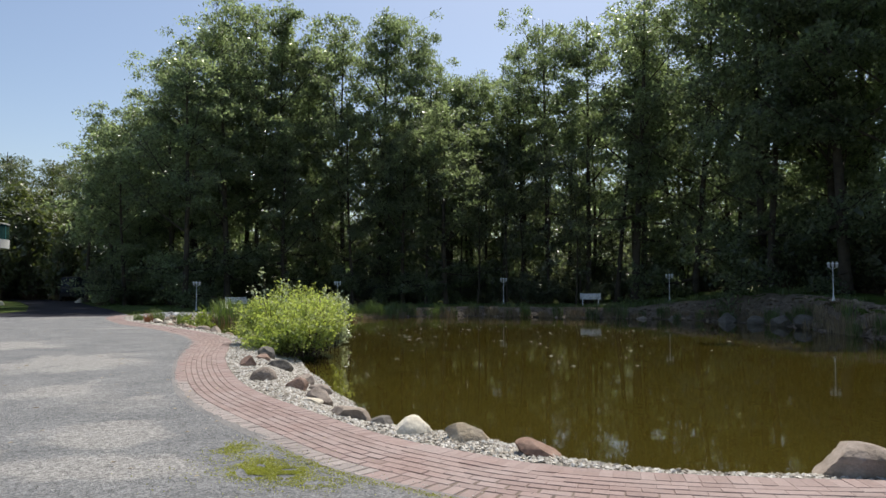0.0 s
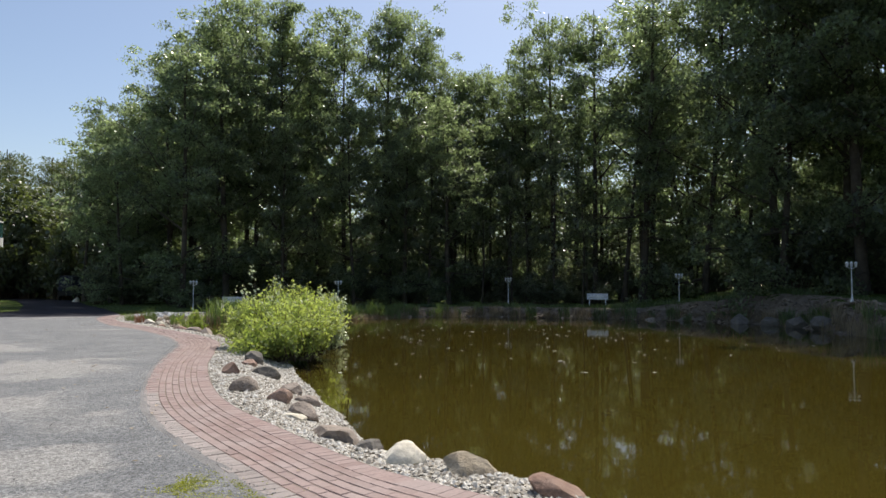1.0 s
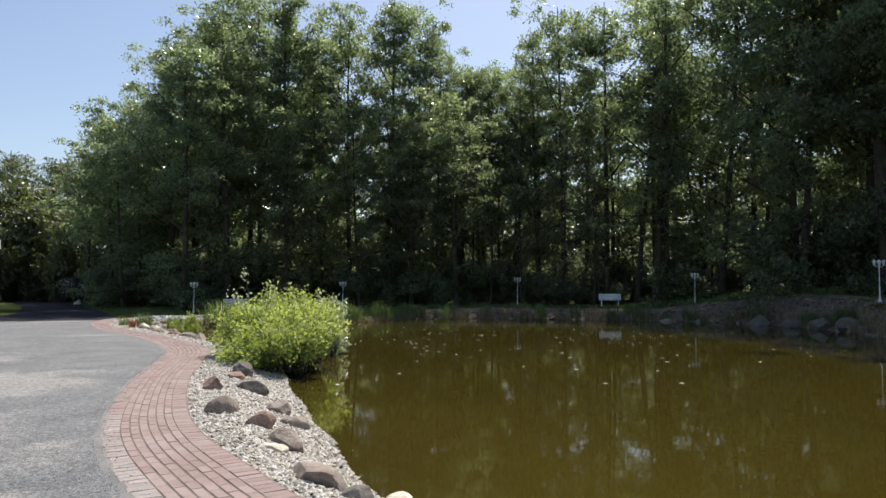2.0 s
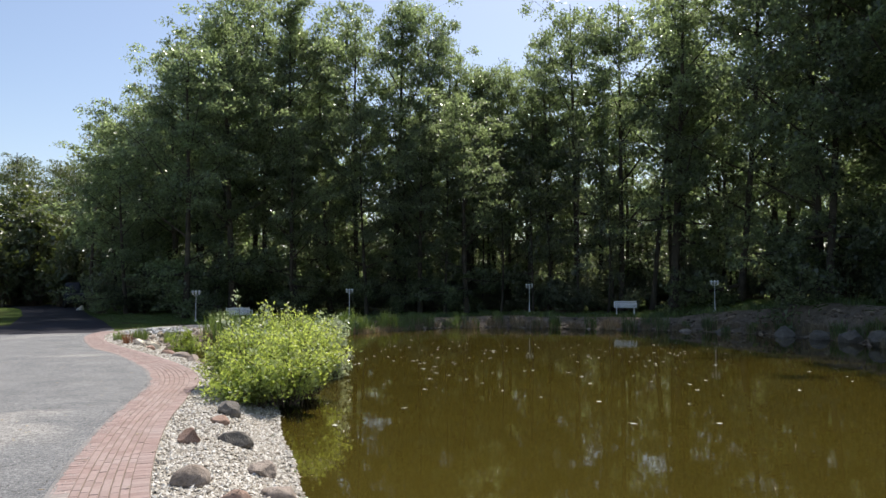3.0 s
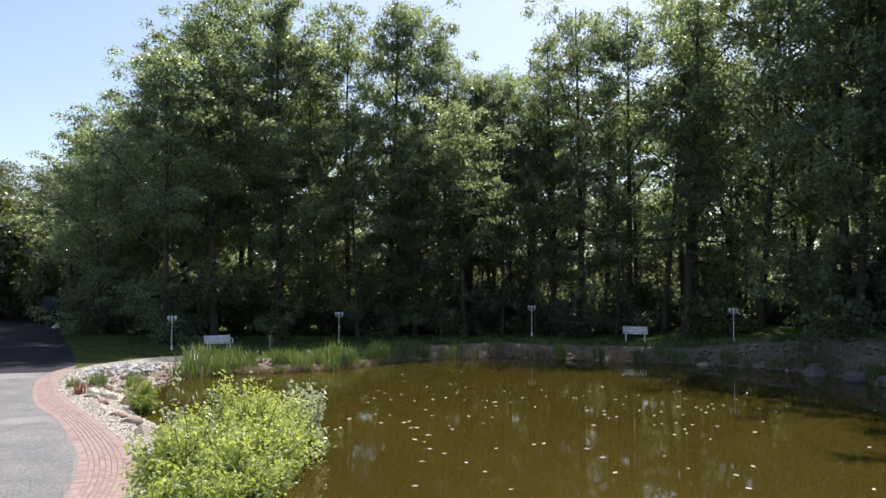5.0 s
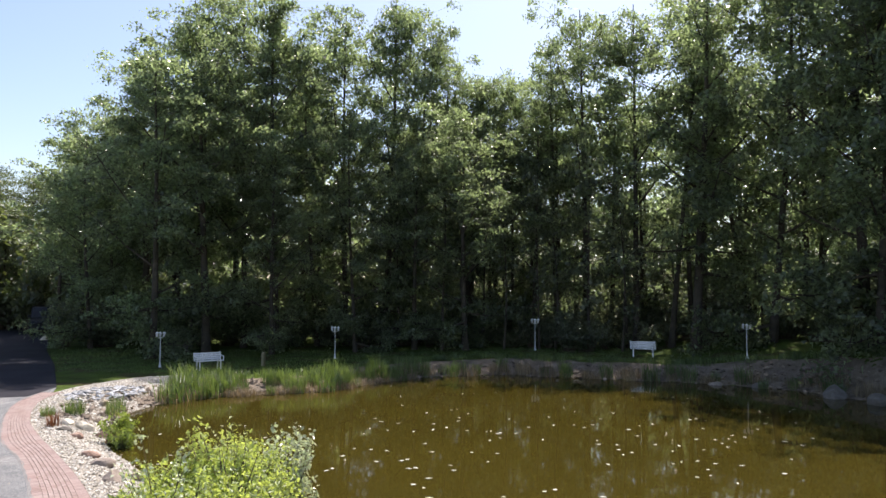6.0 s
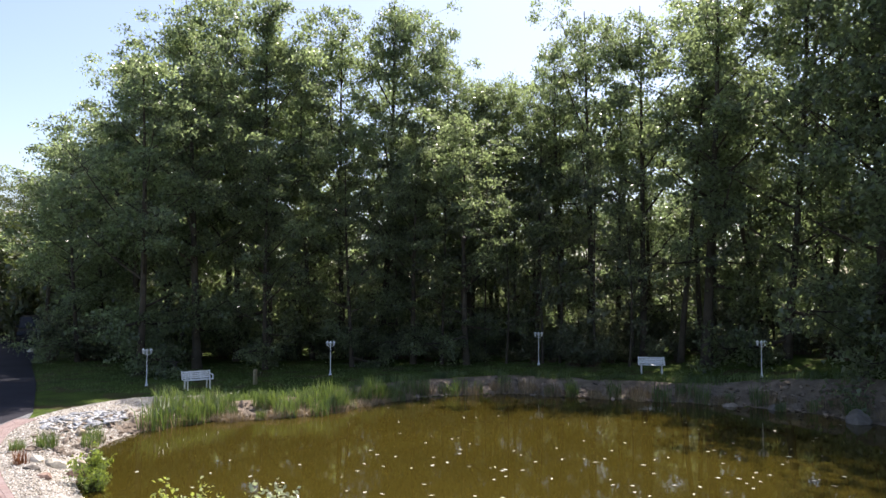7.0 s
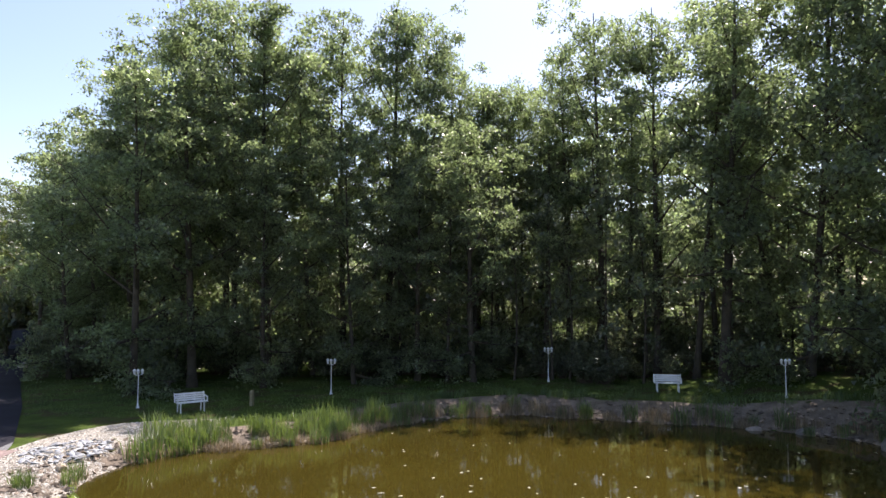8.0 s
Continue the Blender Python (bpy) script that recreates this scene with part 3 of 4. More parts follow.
FRONT_HIGH = [(4.2, 52.0, 17.4, 2.7), (5.5, 50.0, 18.6, 3.0), (6.9, 48.0, 20.0, 3.2), (9.2, 46.2, 19.6, 3.6), (11.2, 42.6, 19.4, 4.2), (12.8, 46.4, 19.4, 3.6), (14.0, 40.6, 21.5, 4.4), (16.6, 37.6, 23.0, 4.6), (18.0, 32.6, 22.5, 4.6), (15.8, 35.4, 21.5, 4.4),
              (18.6, 35.0, 21.5, 4.4), (19.8, 30.6, 21.5, 4.4), (20.6, 26.2, 21.0, 4.4), (20.8, 21.6, 20.5, 4.4), (21.6, 36.8, 21.5, 4.2), (17.6, 45.0, 21.5, 4.0)]
for i, (x, y, h, w) in enumerate(FRONT_LOW):
    place_tree(low_models[i % 3], used, x, y, h, w, 17.0, 3.6, rng.uniform(0, 360))
place_tree(sparse_model, used, -27.2, 55.0, 16.4, 2.3, 17.0, 2.4, 40)
# shorter trees that stand out of the edge into the sun
for i, (x, y, h, w) in enumerate(((0.1, 44.6, 12.8, 3.2), (-2.6, 45.4, 11.5, 2.5), (-5.6, 44.6, 12.6, 2.6), (12.0, 55.5, 15.5, 3.6), (6.5, 57.0, 14.5, 3.6), (17.5, 53.0, 16.0, 3.6), (-18.3, 53.0, 15.5, 3.6), (-21.5, 55.5, 15.0, 3.6), (-25.0, 59.0, 13.5, 3.4), (-9.6, 43.4, 11.5, 2.6), (20.5, 37.6, 12.0, 3.4), (21.8, 42.5, 12.5, 3.6), (24.5, 47.5, 13.0, 3.6), (19.5, 47.5, 11.0, 3.0))):
    place_tree(low_models[(i + 1) % 3], used, x, y, h, w, 17.0, 3.6, rng.uniform(0, 360))
for i, (x, y, h, w) in enumerate(FRONT_HIGH):
    place_tree(high_models[i % 3] if y > 41.5 else low_models[i % 3], used, x, y, h, w, 17.0, 3.6, rng.uniform(0, 360))
for i, (x, y, h, lean) in enumerate(((4.0, 49.0, 14.0, 1), (5.6, 50.5, 15.0, -1), (7.4, 52.0, 14.5, 2), (8.4, 48.5, 15.5, 0), (10.2, 49.5, 15.0, -2), (10.6, 44.6, 16.5, 3), (12.6, 47.5, 15.0, 1),
                                     (15.4, 46.2, 16.5, -9), (-2.6, 52.0, 14.0, 1), (0.4, 50.2, 14.5, -1), (2.2, 53.0, 14.0, 0), (18.0, 44.5, 17.0, 2))):
    place_tree(slender_models[i % 2], used, x, y, h, 1.7, 15.0, 1.6, rng.uniform(0, 360), lean)
SECOND = [(-23.5, 60, 14.5, 3.4), (-19, 58, 17.5, 3.8), (-28.5, 62, 15, 3.4), (16.5, 51.0, 15.0, 3.4), (-17, 55, 17.0, 3.6), (-9.6, 54.5, 16, 3.2), (-3.2, 56, 14.5, 3.2), (24.8, 55, 16, 3.2)]
SECOND += [(24.5, 41.0, 18, 3.8), (25.0, 34.0, 21, 3.8), (26, 28, 21, 3.8), (26, 51, 21, 3.8), (30, 39, 22, 3.8), (-23.5, 51.5, 11.0, 3.0), (-18.5, 53.0, 14.5, 3.6), (-14.0, 51.0, 16.5, 3.8), (-10.5, 53.5, 17.0, 3.8)]
for i, (x, y, h, w) in enumerate(SECOND):
    place_tree(back_models[i % 3], used, x, y, h, w, 16.0, 3.4, rng.uniform(0, 360))
BACK = [(x + rng.uniform(-1.5, 1.5), y + rng.uniform(-1.5, 1.5), 11.5 + rng.uniform(-1.5, 1.5), 3.8) for y in (70, 78) for x in range(-26, 50, 5)]
for i, (x, y, h, w) in enumerate(BACK):
    place_tree(back_models[i % 3], used, x, y, h, w, 16.0, 3.4, rng.uniform(0, 360))
PINES = [(-44.5, 66, 13.0, 3.4), (-41.2, 68, 14.0, 3.4), (-38.4, 70, 14.2, 3.4), (-35.8, 72, 14.0, 3.4), (-33.0, 74, 14.0, 3.2), (-48, 70, 14.5, 3.4), (-53, 66, 14, 3.4), (-30.5, 76, 14.2, 3), (-36, 80, 16, 3.6), (-42, 79, 16, 3.6), (-31, 84, 17.5, 3.8), (-37.5, 87, 17.5, 3.8), (-44, 87, 17.5, 3.8), (-26.5, 80, 17, 3.8), (-49, 80, 17, 3.8)]
for i, (x, y, h, w) in enumerate(PINES):
    place_tree(pine_models[i % 2], used, x, y, h, w, 14.0, 2.6, rng.uniform(0, 360))
for i, (x, y, h, w) in enumerate([(-41.0, 62, 9.0, 3.4), (-37.5, 64, 10.0, 3.4), (-34.0, 67, 9.6, 3.4), (-45, 60, 10, 3.4), (-30.5, 67, 10.5, 3.4), (-26.5, 63, 12, 3.4), (-49, 61, 11, 3.4), (-23, 59, 13, 3.2), (-39, 66, 11, 3.6), (-43, 64, 10.5, 3.6), (-35.5, 62, 8.5, 3.2), (-32, 71, 12, 3.6)]):
    place_tree(roadside_models[i % 2], used, x, y, h, w, 16.0, 3.4, rng.uniform(0, 360))

sapling_models = [make_tree("sapling", 51 + i, 9.0, 1.2, 2.2, 8, 4, 32, (0.24, 0.16), M_LEAF_UNDER, 0.075, label="thin young tree with sparse foliage in the wood", size=0.3) for i in range(2)]
for i in range(30):
    x = -13 + i * 1.05 + rng.uniform(-0.5, 0.5)
    y = (51.5 if x < 5 else (50.0 if x < 12 else 50.0 - (x - 12) * 1.2)) + rng.uniform(-1.5, 5.0)
    place_tree(sapling_models[i % 2], used, x, y, rng.uniform(5, 10), rng.uniform(0.9, 1.6), 9.0, 1.2, rng.uniform(0, 360))


def make_shrub(name, seed, w, h, stems, per, leaf, mat, label, category="shrub", lobes=((0, 0, 1, 1),)):
    rs = np.random.RandomState(seed)
    lines, pts = [], []
    for i in range(stems):
        a, r = rs.uniform(0, 2 * np.pi), math.sqrt(rs.uniform(0.0, 1.0))
        tip = np.array([math.cos(a) * r * w / 2, math.sin(a) * r * w / 2, h * (0.45 + 0.55 * math.sqrt(max(0, 1 - r * r * 0.8))) * rs.uniform(0.5, 1.2)])
        lx, ly, lw, lh = lobes[rs.randint(len(lobes))]
        tip = tip * np.array([lw, lw, lh]) + np.array([lx, ly, 0])
        root = np.array([lx * 0.8 + (tip[0] - lx) * 0.18, ly * 0.8 + (tip[1] - ly) * 0.18, -0.05]) + np.append(rs.normal(size=2) * 0.05 * w, 0)
        m = root * 0.5 + tip * 0.5 + np.array([-0.06 * (tip[0] - lx), -0.06 * (tip[1] - ly), 0.14 * h])
        lines.append((np.array([root, m, tip]), np.array([0.011, 0.008, 0.003]) * (0.6 + w / 3)))
        t = rs.uniform(0.12, 1.05, per) ** 0.8
        t = t[:, None]
        p = (1 - t) ** 2 * root + 2 * t * (1 - t) * m + t ** 2 * tip
        pts.append(p + rs.normal(size=(per, 3)) * 0.055 * (0.5 + w / 3))
    thing = tagged(new(name), label, category)
    v, f = tubes_np(lines, 4)
    put_mesh("stem_work", mesh_np("stem_work", v, f, True), M_TWIG, thing)["kind"] = "stuff"
    v, f = leaves_np(np.vstack(pts), leaf[0], leaf[1], rs, 0.3, 0.15, leaf[0] > 0.15)
    put_mesh("foliage", mesh_np("foliage", v, f), mat, thing)
    return thing


bush = make_shrub("willow_bush", 5, 2.45, 1.3, 440, 118, (0.072, 0.042), M_LEAF_BUSH, "bright yellow-green leafy willow bush overhanging the pond's edge",
                  lobes=((-0.1, -1.7, 0.55, 0.55), (0.5, -1.4, 0.6, 0.72), (-0.6, -0.7, 0.5, 0.78), (0.3, -0.5, 0.6, 0.85), (0.6, 0.1, 0.55, 0.86), (-0.5, 0.4, 0.55, 0.9),
                         (0.1, 1.0, 0.6, 1.02), (-0.5, 1.8, 0.6, 1.06), (0.1, 1.8, 0.55, 0.95), (-1.1, 1.3, 0.42, 0.75)))
bush.matrix_basis = pose(-3.25, 16.6, -0.18) @ Matrix.Diagonal((1, 1, 0.94, 1))
M_PALE = leaf_material("pale_willow_leaves", (0.36, 0.41, 0.28), (0.50, 0.54, 0.40), 0.4, 0.3, (1.2, 1.25, 0.9), (0.7, 1.25))
pale = make_shrub("pale_willow", 6, 0.9, 1.75, 40, 60, (0.08, 0.05), M_PALE, "slender pale-leaved willow standing in shallow water")
pale.matrix_basis = pose(-2.85, 19.4, ground_z(-2.85, 19.4))
sprigs = make_shrub("pale_willow", 7, 1.1, 1.5, 14, 46, (0.07, 0.045), M_PALE, "few pale-leaved willow sprigs rising out of the green bush")
sprigs.matrix_basis = pose(-3.75, 16.4, -0.12)

under = [make_shrub("undergrowth_shrub", 60 + i, 2.6, 2.4, 52, 30, (0.23, 0.15), M_LEAF_UNDER, "dark leafy undergrowth shrub beneath the trees") for i in range(3)]
for i in range(40):
    x = -22 + i * 1.15 + rng.uniform(-0.6, 0.6)
    y = (48.0 if x < -3 else (50.0 if x < 4 else (47.5 if x < 12 else 47.5 - (x - 12) * 2.0))) + rng.uniform(-1.2, 2.5)
    place_tree(under[i % 3], used, x, max(y, 24), rng.uniform(1.2, 3.0), rng.uniform(1.1, 1.9), 2.4, 1.3, rng.uniform(0, 360))
for i in range(44):
    place_tree(under[i % 3], used, -26 + i * 1.35 + rng.uniform(-1, 1), rng.uniform(58, 66), rng.uniform(2.5, 6.0), rng.uniform(1.6, 2.6), 2.4, 1.3, rng.uniform(0, 360))
for i in range(26):
    place_tree(under[i % 3], used, rng.uniform(20, 30), rng.uniform(20, 48), rng.uniform(1.8, 4.0), rng.uniform(1.6, 2.6), 2.4, 1.3, rng.uniform(0, 360))
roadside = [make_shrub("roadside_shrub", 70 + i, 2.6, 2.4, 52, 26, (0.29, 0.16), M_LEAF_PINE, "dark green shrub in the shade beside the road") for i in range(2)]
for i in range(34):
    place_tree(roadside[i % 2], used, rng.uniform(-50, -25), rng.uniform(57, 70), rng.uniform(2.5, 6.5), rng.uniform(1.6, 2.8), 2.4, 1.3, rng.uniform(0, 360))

rng = random.Random(21)
for i in range(24):
    x = -3.0 + i * 0.8 + rng.uniform(-0.5, 0.5)
    y = (47.5 if x < 4 else (45.5 if x < 9 else 45.5 - (x - 9) * 0.9)) + rng.uniform(-2.2, 2.0)
    place_tree(under[i % 3], used, x, y, rng.uniform(0.6, 1.7), rng.uniform(0.6, 1.1), 2.4, 1.3, rng.uniform(0, 360))
for i in range(11):
    x = -4.0 + i * 1.3 + rng.uniform(-0.5, 0.5)
    place_tree(sapling_models[i % 2], used, x, (46.5 if x < 6 else 46.5 - (x - 6) * 0.5) + rng.uniform(-1.5, 2.0), rng.uniform(7, 12), rng.uniform(0.9, 1.4), 9.0, 1.2, rng.uniform(0, 360))


# ---- rocks ----
def rock_mesh(name, seed, sx, sy, sz, detail=3, cut=0.64):
    rs = np.random.RandomState(seed)
    bm = bmesh.new()
    bmesh.ops.create_icosphere(bm, subdivisions=detail, radius=1.0)
    planes = [(Vector(rs.normal(size=3)).normalized(), rs.uniform(cut, cut + 0.28)) for _ in range(12)]
    lean = rs.normal(size=2) * 0.16
    for vert in bm.verts:
        for n, d in planes:
            over = vert.co.dot(n) - d
            if over > 0:
                vert.co -= n * over
        vert.co *= 1 + 0.06 * noise.noise(vert.co * 2.5 + Vector((seed, 0, 0))) + 0.02 * noise.noise(vert.co * 8.0 + Vector((seed, 5, 0)))
        top = max(0.0, vert.co.z)
        vert.co.x, vert.co.y = vert.co.x * (1 - 0.1 * top) + lean[0] * top, vert.co.y * (1 - 0.1 * top) + lean[1] * top
        vert.co.x, vert.co.y, vert.co.z = vert.co.x * sx, vert.co.y * sy, vert.co.z * sz
    me = bpy.data.meshes.new(name)
    bm.to_mesh(me)
    bm.free()
    me.shade_smooth()
    me.set_sharp_from_angle(angle=radians(17))
    return me


def rock(x, y, w, d, h, tone, turn, label, seed):
    ob = put_mesh("rock", rock_mesh("rock", seed, w / 2 / 0.93, d / 2 / 0.93, h / 1.4, 4 if y < 15 else 3, 0.45 if "slab" in label or "angular" in label or "flat-topped" in label else (0.84 if "rounded" in label else 0.62)), M_ROCK[tone])
    ob.matrix_basis = pose(x, y, ground_z(x, y) + h * 0.18, 0, 0, turn)
    return tagged(ob, label, "rock", "rocks along the pond's edge")


ROCKS = [
    (2.92, 5.3, 0.64, 0.5, 0.27, "grey", -8, "large blunt grey boulder on the pale gravel shore"),
    (0.82, 5.86, 0.46, 0.32, 0.15, "red", -12, "angular red-brown stone on the gravel shore"),
    (0.30, 6.30, 0.46, 0.3, 0.17, "tan", 5, "flat-topped tan stone on the gravel shore"),
    (-0.17, 6.6, 0.29, 0.26, 0.17, "white", 20, "rounded cream-white stone on the gravel shore"),
    (-0.48, 7.05, 0.34, 0.24, 0.17, "dark", -30, "low dark angular stone at the water's edge"),
    (-0.88, 7.7, 0.40, 0.80, 0.24, "grey", 22, "long slanting brown slab of stone at the water's edge"),
    (-1.42, 8.6, 0.27, 0.2, 0.09, "white", 0, "small flat white stone on gravel"),
    (-1.38, 9.0, 0.36, 0.26, 0.20, "grey", -25, "grey-brown stone near the water"),
    (-1.78, 9.55, 0.28, 0.24, 0.18, "red", 10, "reddish stone near the water"),
    (-1.62, 10.35, 0.34, 0.28, 0.18, "grey", 40, "grey stone near the water"),
    (-2.0, 11.05, 0.32, 0.3, 0.17, "grey", 0, "grey stone near the water"),
    (-2.33, 10.05, 0.33, 0.27, 0.20, "grey", 12, "rounded grey stone lying alone on gravel"),
    (-2.97, 11.7, 0.28, 0.24, 0.20, "red", -15, "small reddish stone lying alone on gravel"),
    (-2.55, 11.95, 0.42, 0.3, 0.18, "dark", 8, "dark mossy stone beneath the bush"),
    (-3.08, 12.95, 0.26, 0.22, 0.14, "red", 0, "small orange-brown stone beneath the bush"),
    (-3.2, 13.7, 0.40, 0.32, 0.24, "dark", 30, "dark stone in the bush's shade"),
]
for i, (x, y, w, d, h, tone, turn, label) in enumerate(ROCKS):
    rock(x, y, w, d, h, tone, turn, label, 100 + i)


# ---- gravel ----
def pebbles(name, places, size, mat, seed, flat=0.55):
    """Small angular stones, joined: each an uneven eight-faced lump."""
    rs = np.random.RandomState(seed)
    n = len(places)
    base = np.array([(1, 0, 0), (0.3, 0.95, 0), (-0.85, 0.5, 0), (-0.7, -0.7, 0), (0.4, -0.9, 0), (0, 0, 1), (0, 0, -1)], float)
    v = base[None] * rs.uniform(0.7, 1.3, (n, 7, 1)) * (size * rs.uniform(0.55, 1.4, n))[:, None, None]
    v *= np.array([1, 0.75, flat])
    a = rs.uniform(0, 2 * np.pi, n)
    c, s = np.cos(a)[:, None], np.sin(a)[:, None]
    tilt = rs.normal(size=(n, 1)) * 0.35
    x, y, z = v[..., 0], v[..., 1], v[..., 2] + v[..., 0] * tilt
    v = np.stack([x * c - y * s, x * s + y * c, z], -1) + places[:, None]
    tri = np.array([(0, 1, 5), (1, 2, 5), (2, 3, 5), (3, 4, 5), (4, 0, 5), (1, 0, 6), (2, 1, 6), (3, 2, 6), (4, 3, 6), (0, 4, 6)])
    f = (np.arange(n)[:, None, None] * 7 + tri[None]).reshape(-1, 3)
    return put_mesh(name, mesh_np(name, v.reshape(-1, 3), f), mat)


def scatter_between(a, b, per_m, seed, low=0.0, high=1.0):
    """Places on the ground between the lines a and b."""
    rs = np.random.RandomState(seed)
    seg = np.linalg.norm(np.diff(a, axis=0), axis=1)
    wid = np.linalg.norm(b - a, axis=1)[:-1]
    area = seg * wid
    out = []
    for k in range(len(seg)):
        n = rs.poisson(area[k] * (per_m(a[k]) if callable(per_m) else per_m))
        t, u = rs.uniform(low, high, (n, 1)), rs.uniform(0, 1, (n, 1))
        p0, p1 = a[k] * (1 - u) + a[k + 1] * u, b[k] * (1 - u) + b[k + 1] * u
        out.append(p0 * (1 - t) + p1 * t)
    p = np.vstack(out)
    return np.column_stack([p, height(p[:, 0], p[:, 1])])


near_dens = lambda p: 1050 if p[1] < 12 else (650 if p[1] < 17 else 300)
g = scatter_between(inner_line, water_side, near_dens, 3, -0.03, 0.95)
g_near, g_far = g[g[:, 1] < 17], g[g[:, 1] >= 17]
tagged(pebbles("gravel", g_near + [0, 0, 0.018], 0.0245, M_PEBBLE, 4), "loose cream and white pebbles along the brick path", "gravel", kind="stuff")
spit_a = curve_points([(-10.2, 29.0), (-10.0, 30.5), (-9.2, 31.8), (-7.6, 32.6)], 0.3)
spit_b = curve_points([(-13.1, 30.3), (-12.9, 32.2), (-11.8, 34.4), (-9.0, 35.4)], 0.3)
n = min(len(spit_a), len(spit_b))
spit_a, spit_b = spit_a[np.linspace(0, len(spit_a) - 1, n).astype(int)], spit_b[np.linspace(0, len(spit_b) - 1, n).astype(int)]
strip("gravel_spit", spit_a, spit_b, M_GRAVEL_BED, "sandy gravel behind the slate heap", "gravel", 8, 0.016)
g_far = np.vstack([g_far, scatter_between(spit_a, spit_b, 260, 9)])
tagged(pebbles("gravel", g_far + [0, 0, 0.018], 0.032, M_PEBBLE, 5), "loose cream and white pebbles by the pond", "gravel", kind="stuff")
bank_a, bank_b = far_shore - norm * 0.1, far_shore + norm * (1.6 + 0.5 * wob)
M_BANKSTONE = material("bank_stones", (0.15, 0.115, 0.085), (0.31, 0.25, 0.19), 3.0, 40.0, 0.9, 0.4, 0.01, source="island", spread=(0.5, 1.4))
tagged(pebbles("bank_stones", scatter_between(bank_a, bank_b, 16, 6) + [0, 0, 0.04], 0.10, M_BANKSTONE, 7), "grey-brown rubble stones on the far bank", "stones", kind="stuff")

FAR_ROCKS = [
    (-9.4, 25.3, 0.42, 0.34, 0.28, "white", 10, "cream block of stone among shore plants"), (-9.0, 25.65, 0.40, 0.36, 0.30, "tan", 40, "tan stone among shore plants"),
    (-9.85, 25.2, 0.36, 0.3, 0.2, "white", 0, "pale stone beside a reddish tuft"), (-9.5, 24.5, 0.36, 0.25, 0.14, "dark", 0, "low dark stone on pale gravel"),
    (-9.0, 24.1, 0.42, 0.3, 0.14, "red", 0, "low brown stone on pale gravel"), (-8.75, 25.0, 0.5, 0.35, 0.22, "red", 20, "broken reddish stone at the water's edge"),
    (-7.6, 22.1, 0.48, 0.3, 0.15, "red", -20, "flat brown stone on pale gravel"), (-7.0, 21.4, 0.46, 0.32, 0.18, "grey", 20, "rounded grey stone on pale gravel"),
    (-6.2, 21.1, 0.46, 0.34, 0.2, "tan", 5, "tan stone beside the bush"), (-6.25, 20.3, 0.34, 0.4, 0.22, "grey", 30, "grey stone beside the bush"),
    (-10.5, 28.3, 0.34, 0.3, 0.22, "tan", 0, "tan stone at the foot of the slate heap"), (-27.2, 44.5, 0.42, 0.36, 0.34, "white", 0, "white boulder marking the road's edge"),
    (-26.0, 51.5, 0.5, 0.45, 0.42, "white", 10, "white boulder marking the road's edge"), (-25.6, 53.5, 0.8, 0.7, 0.55, "grey", 10, "grey boulder under the trees by the road"),
    (9.6, 35.4, 0.6, 0.45, 0.22, "grey", 8, "flat grey stone on the far bank"), (11.0, 34.7, 0.6, 0.5, 0.3, "dark", 30, "grey stone on the far bank"),
    (12.6, 32.4, 1.0, 0.7, 0.55, "dark", 50, "large dark grey stone on the far bank"), (13.3, 31.0, 0.9, 0.7, 0.5, "dark", 20, "large dark grey stone on the far bank"),
    (13.7, 29.6, 1.1, 0.8, 0.55, "dark", 70, "large dark grey stone on the far bank"), (13.9, 28.0, 0.9, 0.8, 0.5, "dark", 0, "large dark grey stone on the far bank"),
]
for i, (x, y, w, d, h, tone, turn, label) in enumerate(FAR_ROCKS):
    rock(x, y, w, d, h, tone, turn, label, 200 + i)

# slate heap
heap = tagged(new("slate_heap"), "heap of flat blue-grey slate pieces on pale gravel", "stones")
heap.location = (-11.3, 30.1, ground_z(-11.3, 30.1))
slates = [rock_mesh("slate", 300 + i, 0.2, 0.12, 0.05) for i in range(4)]
for me in slates:
    me.materials.append(M_ROCK["grey"])
    me.materials[0] = M_SLATE
rs = np.random.RandomState(12)
for i in range(170):
    a, r = rs.uniform(0, 2 * np.pi), math.sqrt(rs.uniform(0, 1))
    x, y = math.cos(a) * r * 1.1, math.sin(a) * r * 1.5
    ob = new("slate", slates[i % 4])
    ob.parent = heap
    ob.matrix_basis = pose(x, y, 0.05 + 0.16 * (1 - r) * rs.uniform(0.3, 1), rs.uniform(-25, 25), rs.uniform(-25, 25), rs.uniform(0, 360)) @ Matrix.Scale(rs.uniform(0.35, 0.7), 4)


